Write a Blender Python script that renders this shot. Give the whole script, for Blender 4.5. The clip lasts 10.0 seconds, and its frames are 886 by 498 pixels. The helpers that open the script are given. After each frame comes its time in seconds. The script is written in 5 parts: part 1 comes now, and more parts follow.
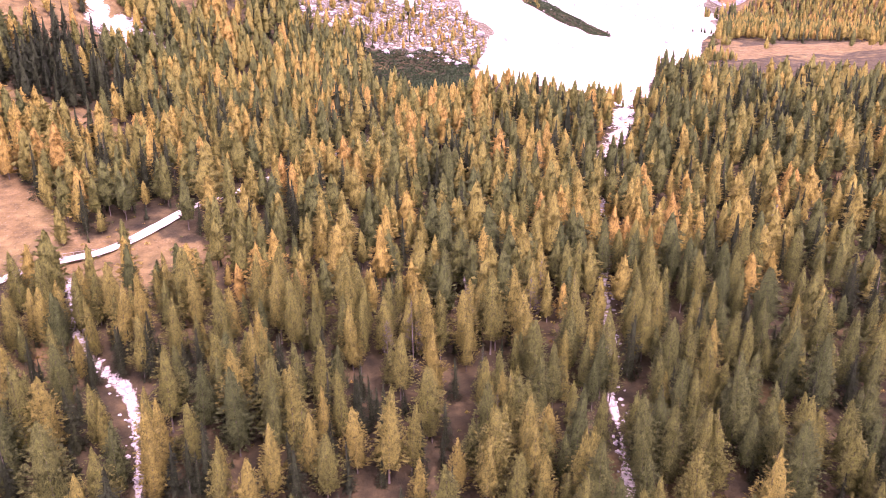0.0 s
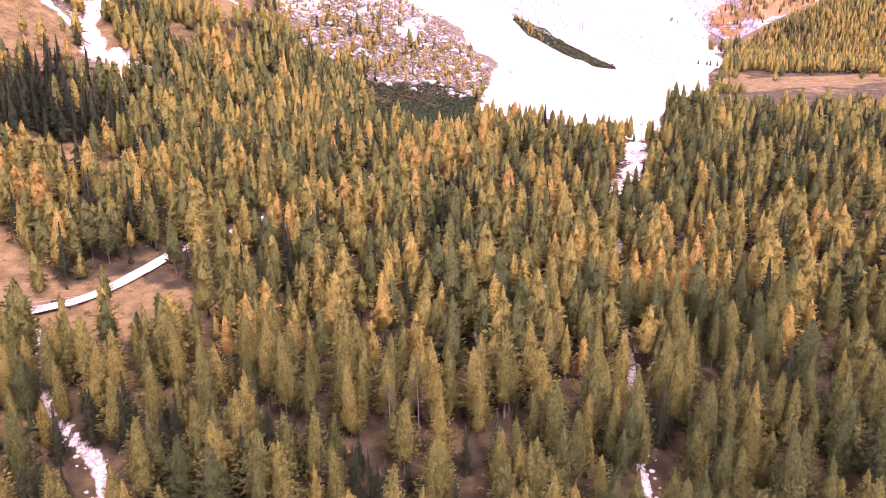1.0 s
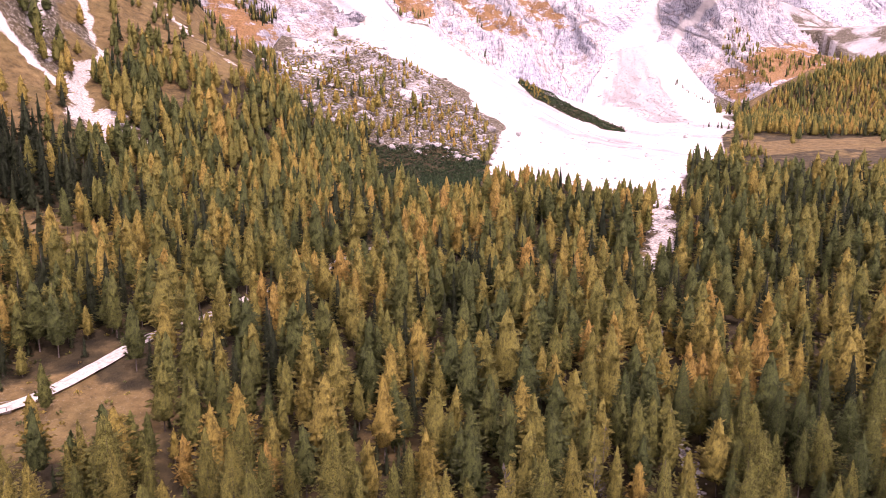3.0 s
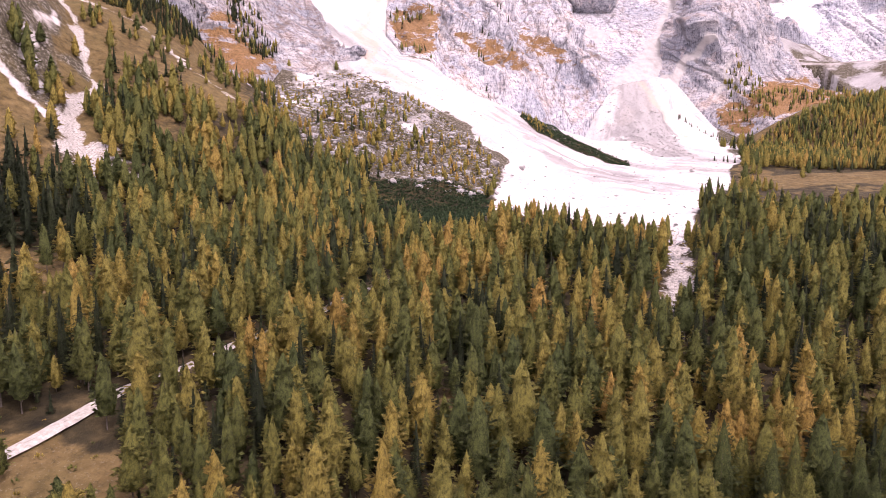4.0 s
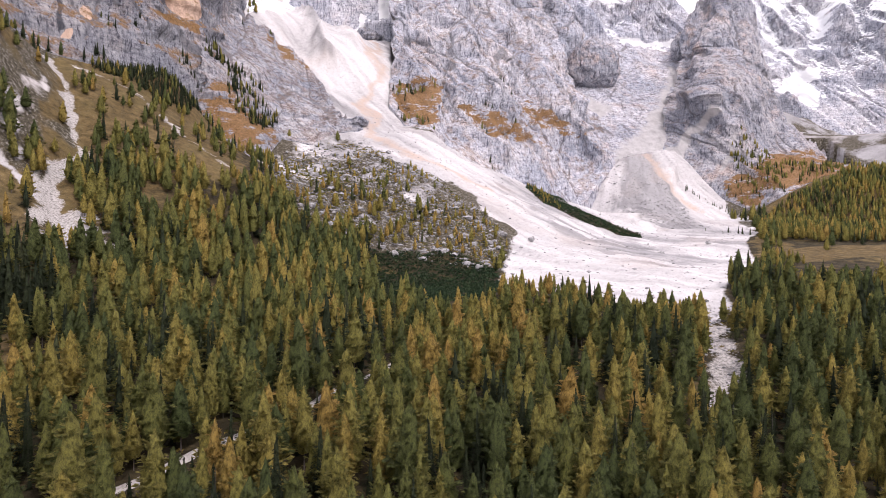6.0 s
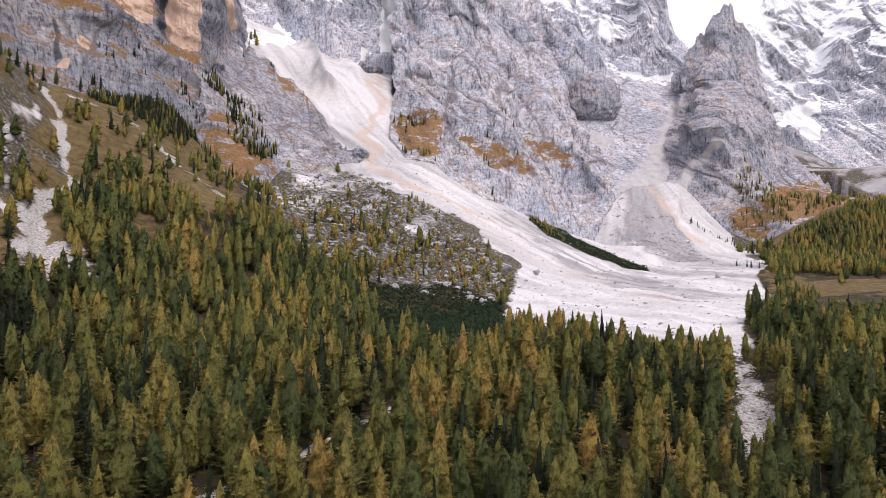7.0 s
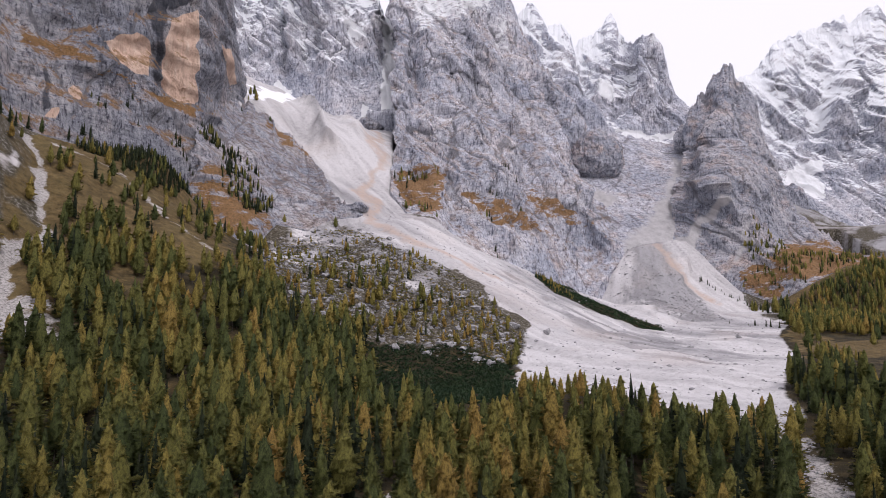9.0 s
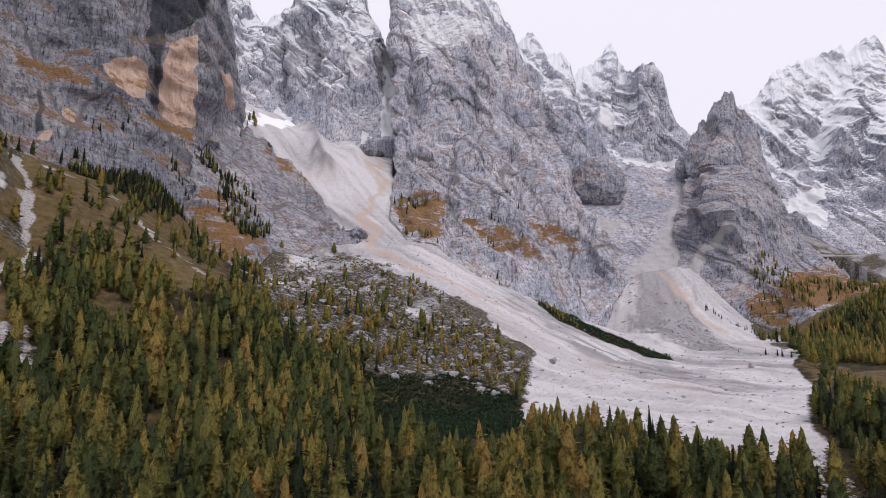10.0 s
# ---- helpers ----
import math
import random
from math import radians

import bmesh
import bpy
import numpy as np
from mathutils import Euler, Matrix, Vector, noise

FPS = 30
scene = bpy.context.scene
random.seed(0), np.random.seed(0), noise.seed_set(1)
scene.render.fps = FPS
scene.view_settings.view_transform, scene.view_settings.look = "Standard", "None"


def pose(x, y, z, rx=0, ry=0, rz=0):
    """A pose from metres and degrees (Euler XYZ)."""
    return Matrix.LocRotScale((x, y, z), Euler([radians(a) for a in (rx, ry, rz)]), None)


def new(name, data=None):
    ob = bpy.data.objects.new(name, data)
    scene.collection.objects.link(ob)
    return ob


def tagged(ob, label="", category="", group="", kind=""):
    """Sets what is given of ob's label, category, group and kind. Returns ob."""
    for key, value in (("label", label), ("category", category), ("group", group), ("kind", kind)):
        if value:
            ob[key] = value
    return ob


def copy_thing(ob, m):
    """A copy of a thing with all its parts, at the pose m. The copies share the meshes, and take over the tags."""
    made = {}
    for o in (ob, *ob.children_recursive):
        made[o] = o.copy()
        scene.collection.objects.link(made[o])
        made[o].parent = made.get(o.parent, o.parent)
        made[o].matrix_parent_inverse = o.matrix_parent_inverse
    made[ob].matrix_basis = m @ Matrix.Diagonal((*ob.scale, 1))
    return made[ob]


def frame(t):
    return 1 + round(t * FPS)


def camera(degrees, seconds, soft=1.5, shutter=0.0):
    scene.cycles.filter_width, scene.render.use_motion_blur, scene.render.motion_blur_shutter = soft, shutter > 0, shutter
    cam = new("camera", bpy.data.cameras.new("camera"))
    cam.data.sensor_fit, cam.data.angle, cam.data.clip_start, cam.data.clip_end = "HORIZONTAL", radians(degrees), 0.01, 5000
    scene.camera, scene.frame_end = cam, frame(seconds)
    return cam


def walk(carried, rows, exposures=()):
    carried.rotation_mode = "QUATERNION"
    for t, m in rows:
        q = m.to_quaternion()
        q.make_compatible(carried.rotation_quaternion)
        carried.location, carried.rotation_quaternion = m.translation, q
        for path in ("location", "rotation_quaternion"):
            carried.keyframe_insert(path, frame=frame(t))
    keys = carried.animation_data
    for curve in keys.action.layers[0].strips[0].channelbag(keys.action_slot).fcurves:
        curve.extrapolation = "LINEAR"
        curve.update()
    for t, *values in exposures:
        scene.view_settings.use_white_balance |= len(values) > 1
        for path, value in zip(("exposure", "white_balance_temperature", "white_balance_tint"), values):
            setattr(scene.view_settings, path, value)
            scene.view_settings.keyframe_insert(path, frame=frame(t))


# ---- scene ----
# ---- camera: a level flight up the valley, tilting slowly upwards ----
cam = camera(66.4, 10.0, soft=0.8)
METRES, EYE, TILT, LEAN, TURN = 180.0, 100.0, -18.0, 0.0, 0.0
ROWS = [
    (0.0, 0.0, 0.0, 0.0, 0.0, 0.0, -0.0),
    (0.5, -0.0042, 0.0479, 0.0143, 0.1, 1.27, 0.01),
    (1.0, -0.009, 0.0971, 0.0293, 0.17, 2.57, 0.02),
    (1.5, -0.0136, 0.1453, 0.0433, 0.22, 3.83, 0.03),
    (2.0, -0.0183, 0.1935, 0.0575, 0.26, 5.09, 0.02),
    (2.5, -0.0228, 0.2418, 0.0712, 0.29, 6.37, 0.0),
    (4.0, -0.037, 0.3867, 0.1128, 0.33, 10.54, -0.01),
    (4.5, -0.0414, 0.4345, 0.126, 0.34, 12.08, -0.0),
    (5.0, -0.046, 0.4822, 0.1394, 0.35, 13.63, -0.02),
    (5.5, -0.0509, 0.5298, 0.1525, 0.36, 15.17, -0.06),
    (7.0, -0.0661, 0.6728, 0.1931, 0.35, 19.51, -0.15),
    (7.5, -0.0709, 0.7197, 0.2065, 0.32, 20.83, -0.18),
    (8.0, -0.0758, 0.7668, 0.2199, 0.3, 22.13, -0.21),
    (8.5, -0.0806, 0.8143, 0.2332, 0.28, 23.4, -0.21),
    (9.0, -0.0854, 0.8611, 0.2466, 0.25, 24.61, -0.21),
    (9.5, -0.0903, 0.9099, 0.26, 0.22, 25.88, -0.23),
    (10.0, -0.0951, 0.9573, 0.2728, 0.19, 27.1, -0.23),
]
walk(cam, [(t, pose(0, 0, EYE, TILT, LEAN, TURN) @ pose(METRES * x, METRES * y, METRES * z, 90 + pitch, roll, yaw)) for t, x, y, z, yaw, pitch, roll in ROWS],
     exposures=[(0.0, 2.4, 6900, 74), (1.5, 1.98, 7250, 64), (2.5, 1.66, 7450, 55), (4.5, 1.03, 6950, 32), (7.0, 0.5, 6550, 18), (8.5, 0.18, 6420, 18), (10.0, -0.1, 6380, 18)])

# ---- light: an overcast sky, brighter overhead, with a very soft sun ----
world = bpy.data.worlds.new("overcast_sky")
scene.world = world
world.use_nodes = True
SUN_ELEVATION, SUN_ROTATION = 52.0, 150.0


def make_sky():
    nt = world.node_tree
    nt.nodes.clear()
    out = nt.nodes.new("ShaderNodeOutputWorld")
    bg = nt.nodes.new("ShaderNodeBackground")
    sky = nt.nodes.new("ShaderNodeTexSky")
    sky.sky_type, sky.sun_disc = "NISHITA", False
    sky.sun_elevation, sky.sun_rotation = radians(SUN_ELEVATION), radians(SUN_ROTATION)
    sky.dust_density, sky.air_density = 3.0, 1.0
    # the cloud deck, a little brighter overhead
    way = nt.nodes.new("ShaderNodeTexCoord")
    sep = nt.nodes.new("ShaderNodeSeparateXYZ")
    nt.links.new(way.outputs["Generated"], sep.inputs[0])
    deck = nt.nodes.new("ShaderNodeMapRange")
    deck.inputs["From Min"].default_value, deck.inputs["From Max"].default_value = 0.0, 1.0
    deck.inputs["To Min"].default_value, deck.inputs["To Max"].default_value = 1.0, 1.12
    nt.links.new(sep.outputs["Z"], deck.inputs["Value"])
    cloud = nt.nodes.new("ShaderNodeMix")
    cloud.data_type, cloud.blend_type = "RGBA", "MULTIPLY"
    cloud.inputs[0].default_value = 1.0
    cloud.inputs[6].default_value = (8.3, 8.2, 8.6, 1)
    nt.links.new(deck.outputs[0], cloud.inputs[7])
    mix = nt.nodes.new("ShaderNodeMix")
    mix.data_type = "RGBA"
    mix.inputs[0].default_value = 0.88
    nt.links.new(sky.outputs[0], mix.inputs[6])
    nt.links.new(cloud.outputs[2], mix.inputs[7])
    nt.links.new(mix.outputs[2], bg.inputs[0])
    bg.inputs[1].default_value = 0.12
    nt.links.new(bg.outputs[0], out.inputs[0])


make_sky()
sun = new("sun", bpy.data.lights.new("sun", "SUN"))
sun.data.energy, sun.data.angle, sun.data.color = 1.3, radians(11), (1.0, 0.975, 0.94)
sun.rotation_euler = (radians(90 - SUN_ELEVATION), 0, radians(180 - SUN_ROTATION))

# ---- node helpers ----


def material(name, rough=0.9):
    m = bpy.data.materials.new(name)
    m.use_nodes = True
    b = m.node_tree.nodes["Principled BSDF"]
    b.inputs["Roughness"].default_value = rough
    b.inputs["Specular IOR Level"].default_value = 0.2
    return m, m.node_tree, b


def node(nt, kind, **values):
    n = nt.nodes.new(kind)
    for k, v in values.items():
        n.inputs[k].default_value = v
    return n


def link(nt, a, b):
    nt.links.new(a, b)


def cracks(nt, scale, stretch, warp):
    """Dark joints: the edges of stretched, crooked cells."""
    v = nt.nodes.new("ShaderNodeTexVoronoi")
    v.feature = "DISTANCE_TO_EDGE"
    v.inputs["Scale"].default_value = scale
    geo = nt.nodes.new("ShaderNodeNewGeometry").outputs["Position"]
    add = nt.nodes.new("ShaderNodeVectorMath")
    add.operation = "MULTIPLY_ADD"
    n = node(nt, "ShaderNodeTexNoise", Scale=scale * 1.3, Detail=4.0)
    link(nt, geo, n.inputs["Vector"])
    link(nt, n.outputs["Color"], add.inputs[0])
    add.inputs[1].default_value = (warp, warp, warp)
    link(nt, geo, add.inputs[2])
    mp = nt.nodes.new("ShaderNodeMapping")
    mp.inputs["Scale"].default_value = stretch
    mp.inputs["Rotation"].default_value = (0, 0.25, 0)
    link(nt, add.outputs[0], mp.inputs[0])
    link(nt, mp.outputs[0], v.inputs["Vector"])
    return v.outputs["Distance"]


def noise_tex(nt, scale, detail=5.0, rough=0.6, vec=None, stretch=None, turn=0.0):
    n = node(nt, "ShaderNodeTexNoise", Scale=scale, Detail=detail, Roughness=rough)
    if vec is None:
        vec = nt.nodes.new("ShaderNodeNewGeometry").outputs["Position"]
    if stretch:
        mp = nt.nodes.new("ShaderNodeMapping")
        mp.inputs["Scale"].default_value = stretch
        mp.inputs["Rotation"].default_value = (0, turn, 0)
        link(nt, vec, mp.inputs[0])
        vec = mp.outputs[0]
    link(nt, vec, n.inputs["Vector"])
    return n.outputs["Fac"]


def ramp(nt, fac, stops):
    r = nt.nodes.new("ShaderNodeValToRGB")
    e = r.color_ramp.elements
    while len(e) < len(stops):
        e.new(0.5)
    for i, (p, c) in enumerate(stops):
        e[i].position = p
        e[i].color = (c, c, c, 1) if isinstance(c, (int, float)) else (*c, 1)
    link(nt, fac, r.inputs[0])
    return r.outputs[0]


def mix_rgb(nt, fac, a, b, blend="MIX"):
    m = nt.nodes.new("ShaderNodeMix")
    m.data_type, m.blend_type = "RGBA", blend
    for sock, v in ((m.inputs[0], fac), (m.inputs[6], a), (m.inputs[7], b)):
        if isinstance(v, (int, float)):
            sock.default_value = v
        elif isinstance(v, tuple):
            sock.default_value = (*v, 1)
        else:
            link(nt, v, sock)
    return m.outputs[2]


def maths(nt, op, a, b=0.0):
    m = nt.nodes.new("ShaderNodeMath")
    m.operation = op
    for sock, v in ((m.inputs[0], a), (m.inputs[1], b)):
        if isinstance(v, (int, float)):
            sock.default_value = v
        else:
            link(nt, v, sock)
    return m.outputs[0]


def attribute(nt, name):
    a = nt.nodes.new("ShaderNodeAttribute")
    a.attribute_name = name
    return a.outputs["Fac"]


def bump(nt, height, bsdf, strength=0.6, distance=1.0):
    b = node(nt, "ShaderNodeBump", Strength=strength, Distance=distance)
    link(nt, height, b.inputs["Height"])
    link(nt, b.outputs[0], bsdf.inputs["Normal"])


def soft_mask(nt, name, grain, width=0.12, amount=0.5):
    """A mask carried by the mesh, its edge broken up by a grain."""
    v = maths(nt, "ADD", attribute(nt, name), maths(nt, "MULTIPLY", maths(nt, "SUBTRACT", grain, 0.5), amount))
    return ramp(nt, v, [(0.5 - width, 0.0), (0.5 + width, 1.0)])


# ---- materials ----


def ground_material():
    m, nt, b = material("mountain_ground", 0.95)
    fine, mid, big = noise_tex(nt, 1.3, 6, 0.7), noise_tex(nt, 0.16, 6, 0.65), noise_tex(nt, 0.02, 5, 0.6)
    litter = ramp(nt, mid, [(0.3, (0.012, 0.010, 0.006)), (0.5, (0.035, 0.028, 0.014)), (0.7, (0.085, 0.062, 0.03))])
    turf = ramp(nt, mid, [(0.28, (0.04, 0.03, 0.013)), (0.5, (0.108, 0.075, 0.031)), (0.72, (0.185, 0.13, 0.06))])
    turf = mix_rgb(nt, ramp(nt, big, [(0.5, 0.0), (0.62, 0.3)]), turf, (0.13, 0.105, 0.04))
    turf = mix_rgb(nt, ramp(nt, fine, [(0.58, 0.0), (0.66, 0.3)]), turf, (0.28, 0.265, 0.24))
    turf = mix_rgb(nt, ramp(nt, noise_tex(nt, 0.5, 6, 0.75), [(0.36, 0.55), (0.44, 0.0)]), turf, (0.03, 0.026, 0.014))
    streak = maths(nt, "ADD", maths(nt, "MULTIPLY", attribute(nt, "drift"), 0.75), maths(nt, "MULTIPLY", mid, 0.25))
    stone = ramp(nt, streak, [(0.34, (0.28, 0.272, 0.276)), (0.44, (0.44, 0.425, 0.43)), (0.58, (0.575, 0.558, 0.562))])
    stone = mix_rgb(nt, ramp(nt, noise_tex(nt, 0.3, 5, 0.8), [(0.36, 0.5), (0.46, 0.0)]), stone, (0.25, 0.24, 0.236))
    stone = mix_rgb(nt, ramp(nt, attribute(nt, "grey"), [(0.48, 0.0), (0.76, 0.85)]), stone, mix_rgb(nt, 1.0, stone, (0.48, 0.485, 0.5), "MULTIPLY"))
    stone = mix_rgb(nt, ramp(nt, noise_tex(nt, 0.012, 4, 0.6), [(0.52, 0.0), (0.7, 0.22)]), stone, (0.47, 0.37, 0.31))
    stone = mix_rgb(nt, soft_mask(nt, "rust", mid, 0.25, 0.5), stone, (0.46, 0.35, 0.285))
    stone = mix_rgb(nt, ramp(nt, fine, [(0.30, 0.55), (0.42, 0.0)]), stone, (0.22, 0.21, 0.21))
    rubble = ramp(nt, noise_tex(nt, 0.45, 6, 0.75), [(0.38, (0.03, 0.026, 0.018)), (0.52, (0.08, 0.068, 0.046)), (0.68, (0.3, 0.285, 0.272))])
    gravel = ramp(nt, noise_tex(nt, 0.8, 5, 0.75), [(0.35, (0.13, 0.12, 0.115)), (0.5, (0.36, 0.34, 0.325)), (0.68, (0.56, 0.53, 0.51))])
    col = mix_rgb(nt, soft_mask(nt, "turf", mid), litter, turf)
    col = mix_rgb(nt, soft_mask(nt, "rubble", mid, 0.15), col, rubble)
    col = mix_rgb(nt, soft_mask(nt, "scree", mid, 0.10), col, stone)
    col = mix_rgb(nt, soft_mask(nt, "bed", noise_tex(nt, 0.35, 5, 0.75), 0.12, 1.3), col, gravel)
    col = mix_rgb(nt, soft_mask(nt, "snow", mid, 0.08, 0.7), col, (0.86, 0.87, 0.9))
    link(nt, col, b.inputs["Base Color"])
    bump(nt, maths(nt, "ADD", mid, maths(nt, "MULTIPLY", fine, 0.35)), b, 0.8, 1.6)
    return m


def rock_material(name, snow_from, snow_amount, warm=0.25, turf=0.0, tone=1.0):
    """Pale grey dolomite: beds, vertical streaks, hair cracks, rusty stains, and new snow on what lies flat enough, above a height."""
    m, nt, b = material(name, 0.9)
    geo = nt.nodes.new("ShaderNodeNewGeometry")
    sep = nt.nodes.new("ShaderNodeSeparateXYZ")
    link(nt, geo.outputs["Position"], sep.inputs[0])
    nor = nt.nodes.new("ShaderNodeSeparateXYZ")
    link(nt, geo.outputs["Normal"], nor.inputs[0])
    fine, mid, big = noise_tex(nt, 0.45, 6, 0.7), noise_tex(nt, 0.07, 7, 0.7), noise_tex(nt, 0.012, 5, 0.6)
    streak = noise_tex(nt, 0.16, 6, 0.7, stretch=(1.0, 1.0, 0.12), turn=0.15)
    beds = noise_tex(nt, 0.03, 7, 0.7, stretch=(0.35, 0.35, 5.0), turn=0.35)
    col = ramp(nt, big, [(0.34, (0.345 * tone, 0.372 * tone, 0.445 * tone)), (0.5, (0.45 * tone, 0.466 * tone, 0.53 * tone)), (0.66, (0.57 * tone, 0.565 * tone, 0.605 * tone))])
    col = mix_rgb(nt, 1.0, col, ramp(nt, streak, [(0.34, (0.56, 0.57, 0.62)), (0.45, (1.0, 1.0, 1.0)), (0.62, (1.18, 1.17, 1.15))]), "MULTIPLY")
    col = mix_rgb(nt, 1.0, col, ramp(nt, beds, [(0.34, (0.78, 0.78, 0.8)), (0.46, (1.0, 1.0, 1.0)), (0.66, (1.1, 1.09, 1.08))]), "MULTIPLY")
    col = mix_rgb(nt, ramp(nt, noise_tex(nt, 0.022, 7, 0.7), [(0.53, 0.0), (0.66, warm)]), col, (0.50, 0.39, 0.34))
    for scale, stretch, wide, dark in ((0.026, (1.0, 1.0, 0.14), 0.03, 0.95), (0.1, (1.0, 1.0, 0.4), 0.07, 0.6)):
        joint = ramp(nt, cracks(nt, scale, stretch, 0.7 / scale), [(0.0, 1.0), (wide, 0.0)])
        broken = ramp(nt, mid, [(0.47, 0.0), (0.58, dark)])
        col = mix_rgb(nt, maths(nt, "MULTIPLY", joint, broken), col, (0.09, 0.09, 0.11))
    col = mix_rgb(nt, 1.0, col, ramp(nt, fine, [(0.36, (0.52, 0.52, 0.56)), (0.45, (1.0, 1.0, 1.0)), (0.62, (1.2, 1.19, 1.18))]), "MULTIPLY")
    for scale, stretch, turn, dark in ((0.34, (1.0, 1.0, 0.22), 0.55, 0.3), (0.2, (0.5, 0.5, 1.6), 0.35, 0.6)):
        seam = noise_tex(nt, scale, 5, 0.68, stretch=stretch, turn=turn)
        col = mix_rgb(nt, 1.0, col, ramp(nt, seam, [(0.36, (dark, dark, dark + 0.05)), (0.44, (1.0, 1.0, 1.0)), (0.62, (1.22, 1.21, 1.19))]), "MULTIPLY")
    # the joints carved between the facets are coloured darker too
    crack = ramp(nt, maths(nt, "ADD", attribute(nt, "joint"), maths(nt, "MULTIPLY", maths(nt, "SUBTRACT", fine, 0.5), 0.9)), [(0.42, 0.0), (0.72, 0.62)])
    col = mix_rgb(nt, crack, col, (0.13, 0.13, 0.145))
    face = soft_mask(nt, "bare", streak, 0.06, 0.55)
    col = mix_rgb(nt, face, col, ramp(nt, streak, [(0.3, (0.5, 0.34, 0.26)), (0.5, (0.74, 0.53, 0.41)), (0.7, (0.78, 0.62, 0.51))]))
    wet = soft_mask(nt, "seep", streak, 0.16, 1.3)
    col = mix_rgb(nt, maths(nt, "MULTIPLY", wet, 0.85), col, (0.045, 0.05, 0.065))
    blade = ramp(nt, fine, [(0.3, (0.12, 0.075, 0.032)), (0.6, (0.33, 0.18, 0.072))])
    if turf:
        ledge = maths(nt, "MULTIPLY", ramp(nt, nor.outputs["Z"], [(0.34, 0.0), (0.56, 1.0)]), ramp(nt, mid, [(0.44, 0.0), (0.55, turf)]))
        col = mix_rgb(nt, ledge, col, blade)
    grain = noise_tex(nt, 0.05, 8, 0.75, stretch=(0.6, 0.6, 1.8), turn=0.7)
    lean = maths(nt, "ADD", maths(nt, "MULTIPLY", maths(nt, "SUBTRACT", grain, 0.5), 4.0), maths(nt, "MULTIPLY", maths(nt, "SUBTRACT", nor.outputs["Z"], 0.5), 0.5))
    herb = ramp(nt, maths(nt, "ADD", attribute(nt, "turf"), maths(nt, "MULTIPLY", lean, ramp(nt, attribute(nt, "turf"), [(0.02, 0.0), (0.3, 1.0)]))), [(0.38, 0.0), (0.56, 0.95)])
    col = mix_rgb(nt, herb, col, blade)
    gritty = soft_mask(nt, "scree", mid, 0.2, 0.9)
    col = mix_rgb(nt, gritty, col, ramp(nt, mid, [(0.3, (0.4, 0.388, 0.392)), (0.6, (0.575, 0.558, 0.562))]))
    if snow_amount:
        lie = maths(nt, "ADD", nor.outputs["Z"], maths(nt, "MULTIPLY", maths(nt, "SUBTRACT", noise_tex(nt, 0.11, 8, 0.75, stretch=(0.6, 0.6, 1.6), turn=0.4), 0.5), 1.7))
        lie = maths(nt, "ADD", lie, maths(nt, "MULTIPLY", maths(nt, "SUBTRACT", fine, 0.5), 0.45))
        lie = maths(nt, "ADD", lie, maths(nt, "MULTIPLY", maths(nt, "SUBTRACT", big, 0.5), 0.9))
        lie = maths(nt, "ADD", lie, maths(nt, "MULTIPLY", attribute(nt, "hollow"), 0.28))
        high = maths(nt, "DIVIDE", maths(nt, "SUBTRACT", sep.outputs["Z"], snow_from), 260.0)
        hi = nt.nodes.new("ShaderNodeClamp")
        link(nt, high, hi.inputs[0])
        lie = maths(nt, "ADD", lie, maths(nt, "MULTIPLY", hi.outputs[0], snow_amount))
        snow = ramp(nt, maths(nt, "MULTIPLY", lie, 0.5), [(0.462, 0.0), (0.484, 0.98)])
        line = nt.nodes.new("ShaderNodeClamp")
        link(nt, maths(nt, "DIVIDE", maths(nt, "SUBTRACT", sep.outputs["Z"], snow_from - 230.0), 90.0), line.inputs[0])
        snow = maths(nt, "MULTIPLY", snow, line.outputs[0])
        col = mix_rgb(nt, snow, col, (0.88, 0.9, 0.93))
    drift = soft_mask(nt, "snow", noise_tex(nt, 0.12, 8, 0.75, stretch=(0.6, 0.6, 1.5), turn=0.4), 0.04, 1.8)
    col = mix_rgb(nt, drift, col, (0.88, 0.89, 0.91))
    link(nt, col, b.inputs["Base Color"])
    relief = maths(nt, "ADD", maths(nt, "ADD", maths(nt, "MULTIPLY", mid, 0.7), maths(nt, "MULTIPLY", fine, 0.45)), maths(nt, "ADD", maths(nt, "MULTIPLY", streak, 0.5), maths(nt, "MULTIPLY", beds, 0.25)))
    bump(nt, relief, b, 1.0, 7.0)
    return m


